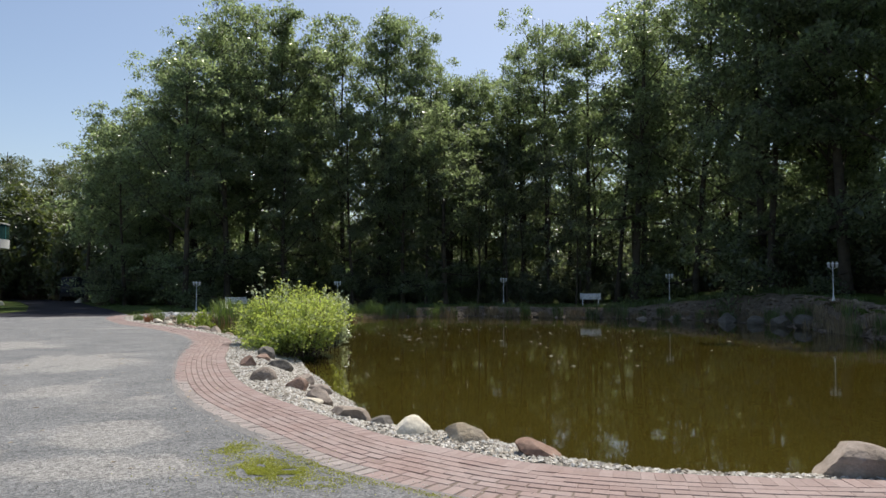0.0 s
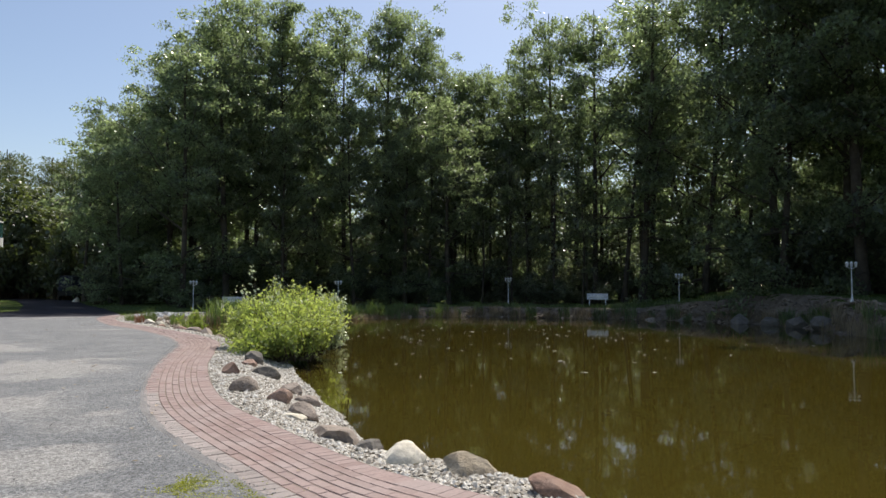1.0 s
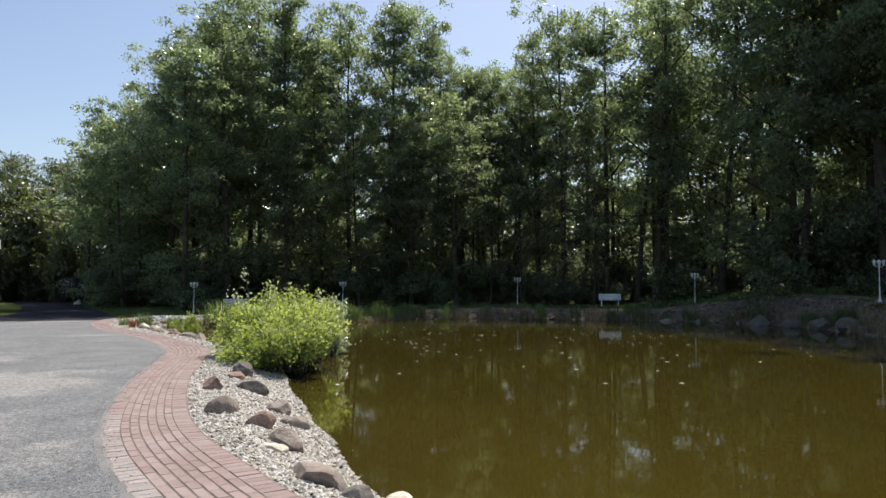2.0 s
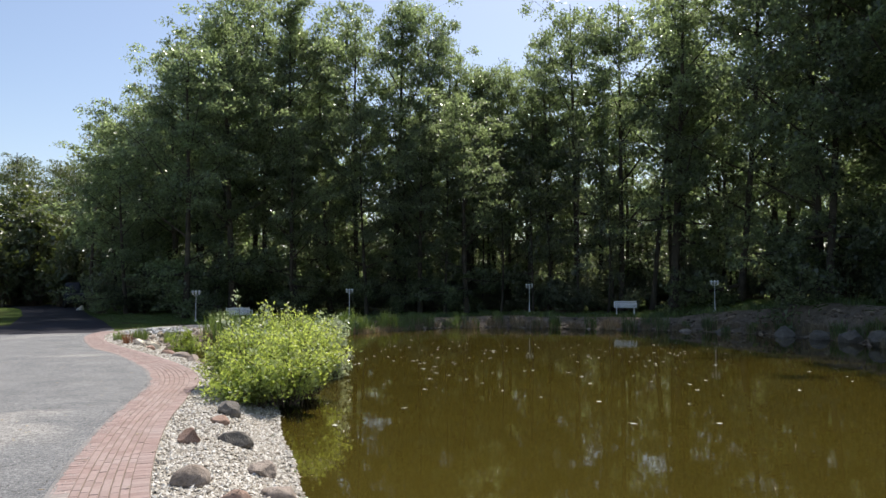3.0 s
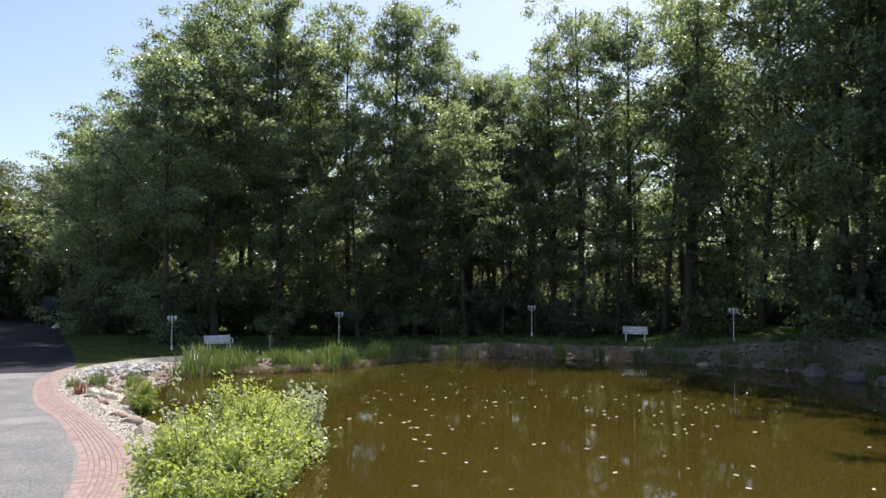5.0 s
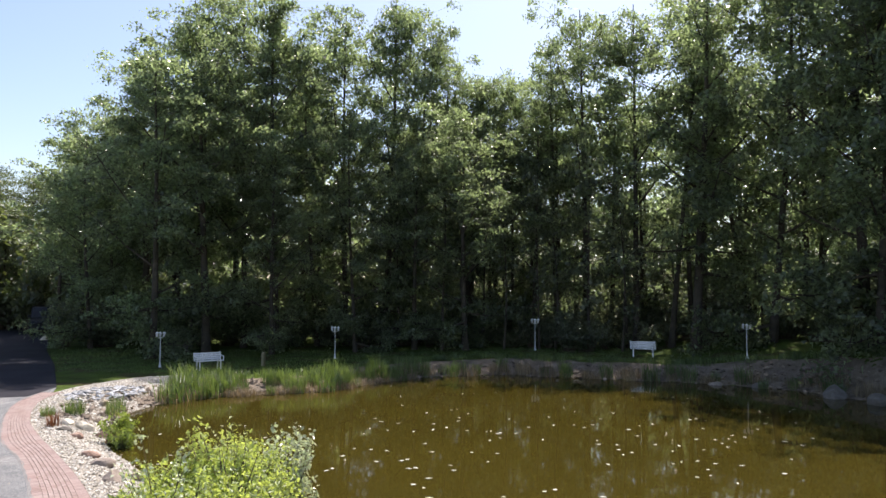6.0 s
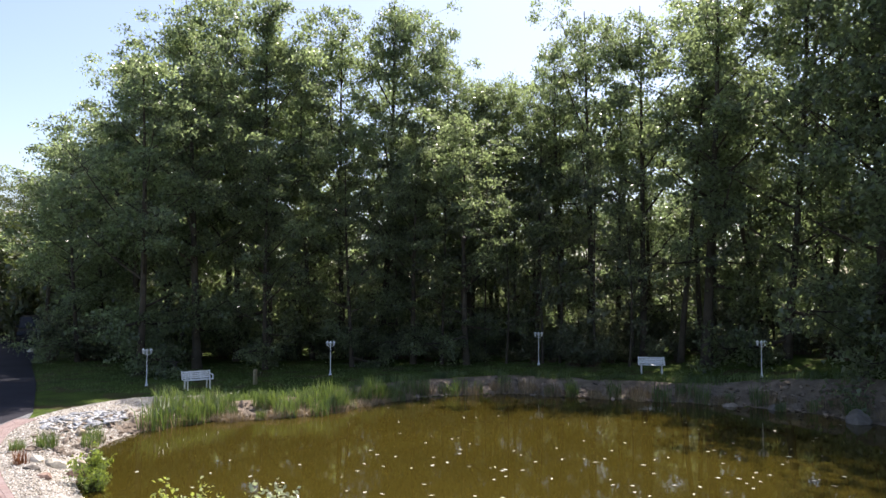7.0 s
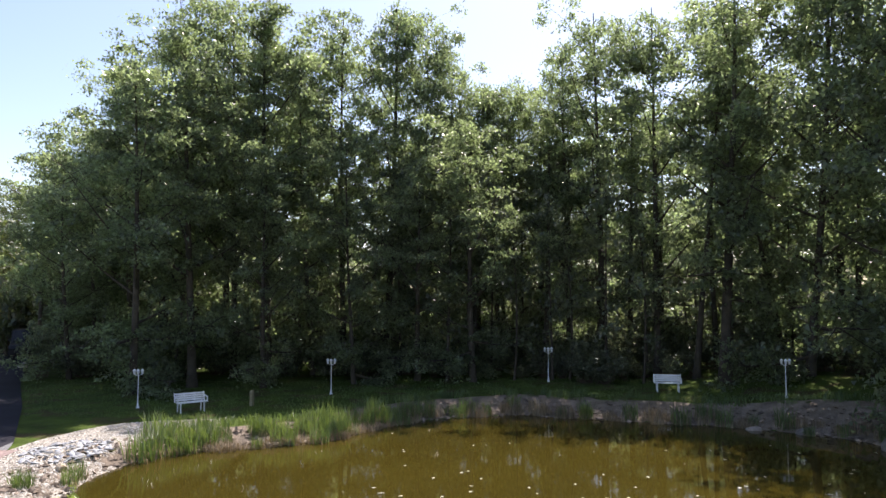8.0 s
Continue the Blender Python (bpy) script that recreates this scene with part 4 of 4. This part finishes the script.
# ---- reeds and small plants ----
def blades_np(n, w, h, seed, width=0.016, lean=0.3):
    """Bent, tapered blades from a tuft."""
    rs = np.random.RandomState(seed)
    a, r = rs.uniform(0, 2 * np.pi, n), np.sqrt(rs.uniform(0, 1, n)) * w / 2
    root = np.column_stack([np.cos(a) * r, np.sin(a) * r, np.full(n, -0.03)])
    d = rs.uniform(0, 2 * np.pi, n)
    out = np.column_stack([np.cos(d), np.sin(d), np.zeros(n)])
    hh = (h * rs.uniform(0.5, 1.1, n))[:, None]
    bend = (lean * rs.uniform(0.1, 1.2, n))[:, None]
    side = np.column_stack([-np.sin(d + 0.6), np.cos(d + 0.6), np.zeros(n)]) * width / 2
    up = np.array([[0, 0, 1.0]])
    p1 = root + up * hh * 0.55 + out * hh * bend * 0.3
    p2 = root + up * hh * (1 - bend * 0.4) + out * hh * bend
    v = np.stack([root - side, root + side, p1 + side * 0.9, p1 - side * 0.9, p2], 1).reshape(-1, 3)
    b = np.arange(n)[:, None] * 5
    return v, np.concatenate([b + np.array([[0, 1, 2]]), b + np.array([[0, 2, 3]]), b + np.array([[3, 2, 4]])])


def make_tuft(name, seed, n, w, h, mat, label, width=0.016, lean=0.3, dry=0):
    thing = tagged(new(name), label, "plant")
    v, f = blades_np(n, w, h, seed, width, lean)
    put_mesh("blade_tuft", mesh_np("blade_tuft", v, f), mat, thing)
    if dry:
        v, f = blades_np(dry, w * 1.2, h * 0.5, seed + 1, width, 0.9)
        tagged(put_mesh("dry_litter", mesh_np("dry_litter", v, f), M_DRY, thing, "dry straw-coloured stalks"), kind="stuff")
    return thing


def place_thing(model, used, x, y, s, turn, sz=1.0):
    m = pose(x, y, max(ground_z(x, y), WATER - 0.15), 0, 0, turn) @ Matrix.Diagonal((s, s, s * sz, 1))
    if id(model) in used:
        return copy_thing(model, m @ Matrix.Diagonal((*(1 / k for k in model.scale), 1)))
    used.add(id(model))
    model.matrix_basis = m
    return model


reeds = [make_tuft("reed_clump", 400 + 5 * i, 75, 0.7, 1.0, M_REED, "upright green reeds growing at the water's edge", 0.026, 0.42, 40) for i in range(4)]
sedges = [make_tuft("dry_sedge", 430 + 5 * i, 70, 0.8, 0.7, M_DRY, "dry brownish sedge on the far bank", 0.025, 0.5, 20) for i in range(2)]
litter = make_tuft("reed_litter", 445, 150, 1.1, 0.4, M_DRY, "trampled straw-coloured reed stalks at the water's edge", 0.02, 1.0)
reed_line = curve_points(SHORE[19:25], 0.33)
rs = np.random.RandomState(21)
for i, p in enumerate(reed_line):
    if i < 5:
        continue
    stand = 0.5 + 0.9 * noise.noise((i * 0.23, 2.0, 0.0)) + 0.25 * noise.noise((i * 0.9, 5.0, 0.0))
    place_thing(litter, used, p[0] + rs.normal() * 0.12, p[1] + 0.15 + rs.normal() * 0.12, rs.uniform(0.5, 0.95), rs.uniform(0, 360))
    for back in (0.15, 0.6, 1.05):
        if rs.uniform() > 0.2 + stand:
            continue
        q = p + np.array([-0.45, 0.9]) * (back + rs.uniform(-0.2, 0.3)) + rs.normal(size=2) * 0.12
        place_thing(reeds[rs.randint(4)], used, q[0], q[1], np.clip(0.42 + 0.5 * stand, 0.3, 0.85) * rs.uniform(0.75, 1.2), rs.uniform(0, 360), rs.uniform(0.85, 1.3))
for x, y, s in ((-9.35, 30.3, 1.15), (-9.2, 30.8, 1.1), (-9.9, 32.4, 0.9), (-9.85, 27.6, 0.6), (-10.0, 28.2, 0.65)):
    place_thing(reeds[rs.randint(4)], used, x, y, s, rs.uniform(0, 360))
far_line = curve_points(SHORE[24:34], 0.36)
for p in far_line:
    c = p + rs.normal(size=2) * 0.25 + (np.array([0, 0.35]) if p[0] < 10 else np.array([0.35, 0.1]))
    model = sedges[rs.randint(2)] if rs.uniform() < 0.7 else reeds[rs.randint(4)]
    place_thing(model, used, c[0], c[1], rs.uniform(0.5, 0.95), rs.uniform(0, 360))
verge = make_tuft("grass_verge", 455, 110, 1.0, 0.36, M_REED, "long grass on the brow of the far bank", 0.02, 0.5)
brow = curve_points([tuple(p) for p in (far_shore + norm * 2.4)[::4]], 0.75)
for p in brow[14:]:
    q = p + rs.normal(size=2) * 0.25
    if q[0] < 16:
        place_thing(verge, used, q[0], q[1], rs.uniform(0.6, 1.25), rs.uniform(0, 360))
rs2 = np.random.RandomState(63)
lx, ly = rs2.uniform(-21, 13, 60000), rs2.uniform(31.5, 46, 60000)
away = shore_distance(lx, ly)
verge_x = np.interp(ly, [31.3, 37.6, 44.0, 57.0], [-13.6, -17.3, -21.4, -29.0])
patchy = np.array([noise.noise((x * 0.8, y * 0.8, 9.0)) for x, y in zip(lx, ly)])
keep = (away > 2.5) & (lx > verge_x + 0.1) & (rs2.uniform(-0.5, 0.9, len(lx)) < patchy + 0.35) & ~((lx < -8.5) & (ly < 35.6))
bx, by = lx[keep], ly[keep]
v, f = blades_np(len(bx), 0.0, 0.13, 64, 0.014, 0.6)
v = v + np.repeat(np.column_stack([bx, by, height(bx, by)]), 5, axis=0)
tagged(put_mesh("lawn_grass", mesh_np("lawn_grass", v, f), M_REED), "short uneven lawn grass under the trees", "grass", kind="stuff")
grass_tuft = make_tuft("grass_tuft", 460, 140, 0.5, 0.55, M_REED, "fresh green grass tuft on pale gravel", 0.016, 0.5)
place_thing(grass_tuft, used, -10.4, 26.6, 1.0, 0)
place_thing(grass_tuft, used, -10.9, 26.2, 0.7, 80)
M_RED_PLANT = leaf_material("reddish_stalks", (0.16, 0.06, 0.035), (0.24, 0.10, 0.06), 0.3)
red_tuft = make_tuft("reddish_tuft", 470, 60, 0.35, 0.45, M_RED_PLANT, "dead reddish-brown plant tuft on gravel", 0.02, 0.3)
place_thing(red_tuft, used, -10.0, 24.9, 1.0, 0)
low = make_shrub("water_plant", 480, 0.9, 0.75, 34, 24, (0.10, 0.055), M_LEAF_SEDGE, "low leafy green plant at the water's edge", "plant")
place_thing(low, used, -8.15, 24.5, 1.0, 20)
place_thing(low, used, -7.75, 23.9, 0.75, 140)
side_bush = make_tuft("grass_clump", 490, 420, 1.0, 0.75, M_REED, "thick light green grass clump beside the bush", 0.02, 0.45)
place_thing(side_bush, used, -3.75, 17.0, 1.0, 0)
place_thing(side_bush, used, -4.2, 17.8, 0.8, 70)
place_thing(side_bush, used, -3.2, 16.2, 0.8, 200)

# weeds and moss at the asphalt's edge
M_MOSS = leaf_material("moss_grass", (0.26, 0.27, 0.05), (0.36, 0.36, 0.08), 0.35)
rs = np.random.RandomState(31)
spots = np.vstack([rs.normal(size=(k, 2)) * s + c for k, c, s in ((6500, (-1.04, 5.18), (0.12, 0.09)), (2200, (-1.2, 5.42), (0.12, 0.12)), (1800, (-1.47, 5.85), (0.09, 0.14)), (1500, (-0.72, 4.92), (0.16, 0.10)), (900, (-1.1, 5.3), (0.3, 0.3)))])
lane = np.array([on_path(s, -PATH_WIDTH / 2 - abs(rs.normal(0, 0.035)) + 0.01)[0] for s in rs.uniform(7.6, 10.4, 2600)])
spots = np.vstack([spots, lane])
d = np.array([np.min(((o_line - p) ** 2).sum(1)) for p in spots])
ragged = np.array([noise.noise((p[0] * 7, p[1] * 7, 3)) for p in spots])
spots = spots[(d > 0.0) & ((ragged > -0.2) | (d < 0.1 ** 2))]
v, f = leaves_np(np.column_stack([spots, rs.uniform(0.002, 0.012, len(spots))]), 0.013, 0.007, rs, 0.4, -0.2)
tagged(put_mesh("moss_patch", mesh_np("moss_patch", v, f), M_MOSS), "yellow-green moss and weeds at the asphalt's edge", "moss", kind="stuff")
# fallen leaves on the asphalt and path
n = 420
p = np.column_stack([rs.uniform(-11, 1.5, n), rs.uniform(3.5, 24, n)])
keep = shore_distance(p[:, 0], p[:, 1]) > 1.3
p = np.column_stack([p, rs.uniform(0.018, 0.026, n)])[keep]
v, f = leaves_np(p, 0.055, 0.035, rs, 0.93, 0.0)
tagged(put_mesh("fallen_leaves", mesh_np("fallen_leaves", v, f), M_DRY), "scattered dry fallen leaves on asphalt and brick", "leaves", kind="stuff")
# floating bits on the water
n = 175
c = np.column_stack([rs.normal(2.0, 4.2, n), rs.normal(24.5, 4.5, n)])
c = c[shore_distance(c[:, 0], c[:, 1]) < -0.3]
v, f = leaves_np(np.column_stack([c, np.full(len(c), WATER + 0.012)]), 0.14, 0.075, rs, 0.97, 0.0)
v[:, 2] = WATER + 0.012
M_FLOAT = material("floating_leaves", (0.30, 0.30, 0.23), (0.54, 0.54, 0.47), 3.0, 40.0, 0.5, 0.1, 0.002)
tagged(put_mesh("floating_leaves", mesh_np("floating_leaves", v, f), M_FLOAT), "pale leaves and petals floating on the pond", "leaves", kind="stuff")


# ---- lamps and benches ----
def ring_solid(profile, segs=12):
    """A turned solid from (radius, height) rows."""
    bm = bmesh.new()
    rings = [[bm.verts.new((r * math.cos(2 * math.pi * k / segs), r * math.sin(2 * math.pi * k / segs), z)) for k in range(segs)] for r, z in profile]
    for a, b in zip(rings, rings[1:]):
        for k in range(segs):
            bm.faces.new((a[k], a[(k + 1) % segs], b[(k + 1) % segs], b[k]))
    bm.faces.new(list(reversed(rings[0])))
    bm.faces.new(rings[-1])
    return bm


def bar(p, q, w, h):
    """A bevelled bar from p to q."""
    bm = bmesh.new()
    p, q = Vector(p), Vector(q)
    bmesh.ops.create_cube(bm, size=1.0)
    bmesh.ops.bevel(bm, geom=bm.edges[:], offset=0.12, segments=1, affect="EDGES", clamp_overlap=True)
    d = q - p
    m = Matrix.Translation((p + q) / 2) @ d.to_track_quat("X", "Z").to_matrix().to_4x4() @ Matrix.Diagonal((d.length, w, h, 1))
    bm.transform(m)
    return bm


M_LAMPGLASS = material("frosted_lamp_glass", (0.6, 0.6, 0.58), (0.72, 0.72, 0.70), 4.0, 40.0, 0.25, 0.05, 0.001)


def make_lamp():
    lamp = tagged(new("garden_lamp"), "white garden lamp post with three lantern heads on grass", "lamp", "lamps round the pond")
    part("base", ring_solid([(0.065, -0.05), (0.065, 0.05), (0.04, 0.1), (0.03, 0.2), (0.022, 0.26)]), M_WHITE, lamp, smooth=False)
    part("pole", ring_solid([(0.021, 0.24), (0.018, 0.8), (0.025, 0.82), (0.025, 0.86), (0.016, 0.88), (0.014, 1.3), (0.025, 1.32), (0.010, 1.42)]), M_WHITE, lamp)
    for k in range(3):
        x, y = (-0.15, 0.15, 0.0)[k], (0.0, 0.0, -0.07)[k]
        part("arm", bar((0, 0, 1.27), (x, y, 1.35), 0.02, 0.02), M_WHITE, lamp)
        bm = ring_solid([(0.03, 1.34), (0.045, 1.36), (0.06, 1.48), (0.064, 1.49)], 6)
        bm.transform(Matrix.Translation((x, y, 0)))
        head = part("lantern", bm, M_LAMPGLASS, lamp, "frosted lantern head")
        bm = ring_solid([(0.074, 1.49), (0.07, 1.5), (0.035, 1.54), (0.01, 1.55), (0.01, 1.57)], 6)
        bm.transform(Matrix.Translation((x, y, 0)))
        part("cap", bm, M_WHITE, head)
    return lamp


lamp = make_lamp()
for i, (x, y, s, turn) in enumerate(((-12.8, 37.6, 0.96, 15), (-6.05, 41.3, 0.98, 5), (3.65, 44.5, 1.04, -5), (11.6, 37.4, 0.92, -12), (14.9, 27.9, 0.95, -25))):
    m = pose(x, y, ground_z(x, y), 0, 0, turn) @ Matrix.Scale(s, 4)
    if i:
        copy_thing(lamp, m)
    else:
        first = m
lamp.matrix_basis = first


def make_bench():
    bench = tagged(new("garden_bench"), "white slatted garden bench facing the pond", "bench", "benches by the pond")
    for k in range(5):
        part("seat_slat", bar((-0.6, -0.36 + k * 0.085, 0.43), (0.6, -0.36 + k * 0.085, 0.43 + 0.0), 0.07, 0.025), M_WHITE, bench)
    for k in range(4):
        part("back_slat", bar((-0.6, 0.06 + k * 0.022, 0.5 + k * 0.082), (0.6, 0.06 + k * 0.022, 0.5 + k * 0.082), 0.025, 0.068), M_WHITE, bench)
    for x in (-0.58, -0.2, 0.2, 0.58):
        part("back_post", bar((x, 0.07, 0.42), (x, 0.165, 0.8), 0.045, 0.04), M_WHITE, bench)
    for x in (-0.46, 0.46):
        part("front_leg", bar((x, -0.33, -0.03), (x, -0.30, 0.42), 0.05, 0.05), M_WHITE, bench)
        part("rear_leg", bar((x, 0.12, -0.03), (x, 0.05, 0.45), 0.05, 0.05), M_WHITE, bench)
        part("side_rail", bar((x, -0.38, 0.395), (x, 0.08, 0.395), 0.04, 0.04), M_WHITE, bench)
        part("armrest", bar((x * 1.25, -0.36, 0.62), (x * 1.25, 0.11, 0.66), 0.05, 0.03), M_WHITE, bench)
        part("arm_post", bar((x * 1.25, -0.33, 0.42), (x * 1.25, -0.33, 0.62), 0.04, 0.04), M_WHITE, bench)
    return bench


bench = make_bench()
copy_thing(bench, pose(8.35, 41.4, ground_z(8.35, 41.4), 0, 0, -10) @ Matrix.Diagonal((0.95, 0.95, 0.9, 1)))
bench.matrix_basis = pose(-10.5, 36.9, ground_z(-10.5, 36.9), 0, 0, 38) @ Matrix.Diagonal((0.93, 0.93, 0.88, 1))
M_POST = material("weathered_wood", (0.20, 0.17, 0.09), (0.32, 0.27, 0.16), 8.0, 60.0, 0.9, 0.5, 0.01)
stake = tagged(part("wooden_stake", bar((-8.6, 38.3, ground_z(-8.6, 38.3) - 0.05), (-8.6, 38.3, ground_z(-8.6, 38.3) + 0.6), 0.3, 0.12), M_POST), "short weathered wooden stake beyond the reeds", "post")


# ---- grit on the asphalt ----
rs = np.random.RandomState(77)
n = 2600
p = np.column_stack([rs.uniform(-7, 0.6, n), 3.4 + 11 * rs.uniform(0, 1, n) ** 1.5])
p = p[(shore_distance(p[:, 0], p[:, 1]) > 2.0)]
e = rs.normal(0.0, 0.09, 1800)
s_at = rs.uniform(3, 22, 1800)
edge = np.array([on_path(s, -PATH_WIDTH / 2 - d)[0] for s, d in zip(s_at, e)])
edge_z = np.where(e < 0, 0.010, 0.0)
p = np.vstack([np.column_stack([p, np.zeros(len(p))]), np.column_stack([edge, edge_z])])
M_GRIT = material("loose_grit", (0.22, 0.21, 0.20), (0.34, 0.33, 0.30), 6.0, 80.0, 0.9, 0.2, 0.002, source="island", spread=(0.4, 1.7))
tagged(pebbles("grit", p + [0, 0, 0.002], 0.0065, M_GRIT, 78), "fine loose grit on worn asphalt", "grit", kind="stuff")


# ---- house with a round balcony ----
M_RENDER = material("white_render", (0.62, 0.64, 0.62), (0.72, 0.73, 0.71), 1.5, 30.0, 0.8, 0.2, 0.004)
M_TEAL = material("teal_frame", (0.04, 0.16, 0.16), (0.06, 0.21, 0.20), 2.0, 40.0, 0.4, 0.05, 0.002)
M_PANE = material("teal_glass", (0.02, 0.06, 0.06), (0.03, 0.08, 0.08), 1.0, 10.0, 0.05, 0.0, 0.001, spec=0.6)
house = tagged(new("house"), "white house with a round teal-glazed balcony by the road", "house")
house.location, house.scale = (-26.25, 38.6, 0.0), (0.87, 0.87, 0.87)


def arc_band(r0, r1, z0, z1, a0, a1, segs):
    bm = bmesh.new()
    rows = []
    for k in range(segs + 1):
        a = math.radians(a0 + (a1 - a0) * k / segs)
        rows.append([bm.verts.new((r * math.cos(a), r * math.sin(a), z)) for r, z in ((r0, z0), (r1, z0), (r1, z1), (r0, z1))])
    for a, b in zip(rows, rows[1:]):
        for k in range(4):
            bm.faces.new((a[k], b[k], b[(k + 1) % 4], a[(k + 1) % 4]))
    bm.faces.new(list(reversed(rows[0])))
    bm.faces.new(rows[-1])
    bmesh.ops.recalc_face_normals(bm, faces=bm.faces[:])
    return bm


part("balcony_slab", arc_band(0.05, 3.0, 3.7, 4.25, -100, 100, 40), M_RENDER, house, "white curved balcony slab")
part("handrail", arc_band(2.86, 2.98, 5.2, 5.27, -100, 100, 40), M_RENDER, house)
for k in range(9):
    a0 = -98 + k * 22
    part("railing_pane", arc_band(2.9, 2.93, 4.3, 5.17, a0 + 0.8, a0 + 20.8, 5), M_PANE, house, "teal glass railing pane")
    a = math.radians(a0)
    part("railing_post", bar((2.915 * math.cos(a), 2.915 * math.sin(a), 4.25), (2.915 * math.cos(a), 2.915 * math.sin(a), 5.2), 0.05, 0.05), M_TEAL, house)
for k in range(8):
    a0 = -96 + k * 24
    part("window", arc_band(2.3, 2.36, 0.35, 3.55, a0 + 1.2, a0 + 22.8, 5), M_PANE, house)
    a = math.radians(a0)
    part("mullion", bar((2.35 * math.cos(a), 2.35 * math.sin(a), 0.3), (2.35 * math.cos(a), 2.35 * math.sin(a), 3.7), 0.1, 0.1), M_TEAL, house)
part("plinth", arc_band(0.05, 2.45, -0.1, 0.33, -100, 100, 30), M_RENDER, house)
bm = bmesh.new()
bmesh.ops.create_cube(bm, size=1.0)
bm.transform(Matrix.Translation((-7.0, 0, 2.4)) @ Matrix.Diagonal((10.0, 6.0, 5.0, 1)))
part("wall", bm, M_RENDER, house)
M_ROOF = material("grey_roof", (0.10, 0.10, 0.10), (0.15, 0.15, 0.15), 2.0, 30.0, 0.8, 0.4, 0.01)
bm = bmesh.new()
vs = [bm.verts.new(p) for p in ((-12.4, -3.4, 4.9), (-1.6, -3.4, 4.9), (-1.6, 3.4, 4.9), (-12.4, 3.4, 4.9), (-10, 0, 6.6), (-4, 0, 6.6))]
for f in ((0, 1, 5, 4), (1, 2, 5), (2, 3, 4, 5), (3, 0, 4), (3, 2, 1, 0)):
    bm.faces.new([vs[k] for k in f])
part("roof", bm, M_ROOF, house, "grey hipped roof")


# ---- parked van ----
M_VAN = material("dark_car_paint", (0.012, 0.013, 0.015), (0.02, 0.021, 0.023), 2.0, 60.0, 0.4, 0.02, 0.001, spec=0.3)
M_TYRE = material("tyre_rubber", (0.015, 0.015, 0.015), (0.03, 0.03, 0.03), 8.0, 60.0, 0.9, 0.3, 0.004)
M_STEEL = material("brushed_steel", (0.45, 0.45, 0.46), (0.6, 0.6, 0.6), 8.0, 60.0, 0.35, 0.05, 0.001, metal=1.0)
M_SCREEN = material("dark_windscreen", (0.012, 0.014, 0.016), (0.02, 0.022, 0.025), 2.0, 20.0, 0.12, 0.0, 0.001, spec=0.3)
van = tagged(new("van"), "dark van parked in shade beside the road", "van")


def slab(profile, width, bevel=0.04):
    """A body from a side outline of (y, z), width along x."""
    bm = bmesh.new()
    a = [bm.verts.new((-width / 2, y, z)) for y, z in profile]
    c = [bm.verts.new((width / 2, y, z)) for y, z in profile]
    bm.faces.new(a)
    bm.faces.new(list(reversed(c)))
    for k in range(len(profile)):
        n = (k + 1) % len(profile)
        bm.faces.new((a[k], c[k], c[n], a[n]))
    bmesh.ops.recalc_face_normals(bm, faces=bm.faces[:])
    if bevel:
        bmesh.ops.bevel(bm, geom=bm.edges[:], offset=bevel, segments=2, affect="EDGES", clamp_overlap=True)
    return bm


part("body", slab([(-2.1, 0.35), (-2.15, 0.75), (-2.0, 0.98), (-1.1, 1.1), (-0.45, 1.85), (-0.2, 1.92), (2.0, 1.92), (2.15, 1.1), (2.15, 0.35)], 1.8, 0.06), M_VAN, van)
part("windscreen", slab([(-1.08, 1.14), (-0.5, 1.8), (-0.53, 1.83), (-1.12, 1.16)], 1.5, 0.0), M_SCREEN, van)
for sx in (-1, 1):
    bm = slab([(-0.75, 1.15), (-0.3, 1.75), (0.6, 1.75), (0.6, 1.15)], 0.02, 0.0)
    bm.transform(Matrix.Translation((sx * 0.9, 0, 0)))
    part("side_window", bm, M_SCREEN, van)
    bm = slab([(-2.17, 0.72), (-2.08, 0.9), (-2.0, 0.88), (-2.08, 0.72)], 0.26, 0.01)
    bm.transform(Matrix.Translation((sx * 0.66, -0.01, 0)))
    part("headlight", bm, M_SCREEN, van)
    part("mirror", bar((sx * 0.9, -0.8, 1.2), (sx * 1.08, -0.82, 1.25), 0.1, 0.16), M_VAN, van)
    for y in (-1.35, 1.35):
        bm = ring_solid([(0.2, -0.1), (0.3, -0.11), (0.33, -0.06), (0.33, 0.06), (0.3, 0.11), (0.2, 0.1)], 20)
        bm.transform(Matrix.Translation((sx * 0.83, y, 0.33)) @ Matrix.Rotation(radians(90), 4, "Y"))
        wheel = part("wheel", bm, M_TYRE, van)
        bm = ring_solid([(0.05, -0.105), (0.2, -0.1), (0.2, 0.1), (0.05, 0.105)], 14)
        bm.transform(Matrix.Translation((sx * 0.84, y, 0.33)) @ Matrix.Rotation(radians(90), 4, "Y"))
        part("rim", bm, M_STEEL, wheel)
part("bumper", bar((-0.85, -2.14, 0.5), (0.85, -2.14, 0.5), 0.12, 0.2), M_VAN, van)
part("grille", bar((-0.4, -2.13, 0.78), (0.4, -2.13, 0.78), 0.06, 0.14), M_TYRE, van)
van.matrix_basis = pose(-29.6, 57.8, 0.0, 0, 0, 26)
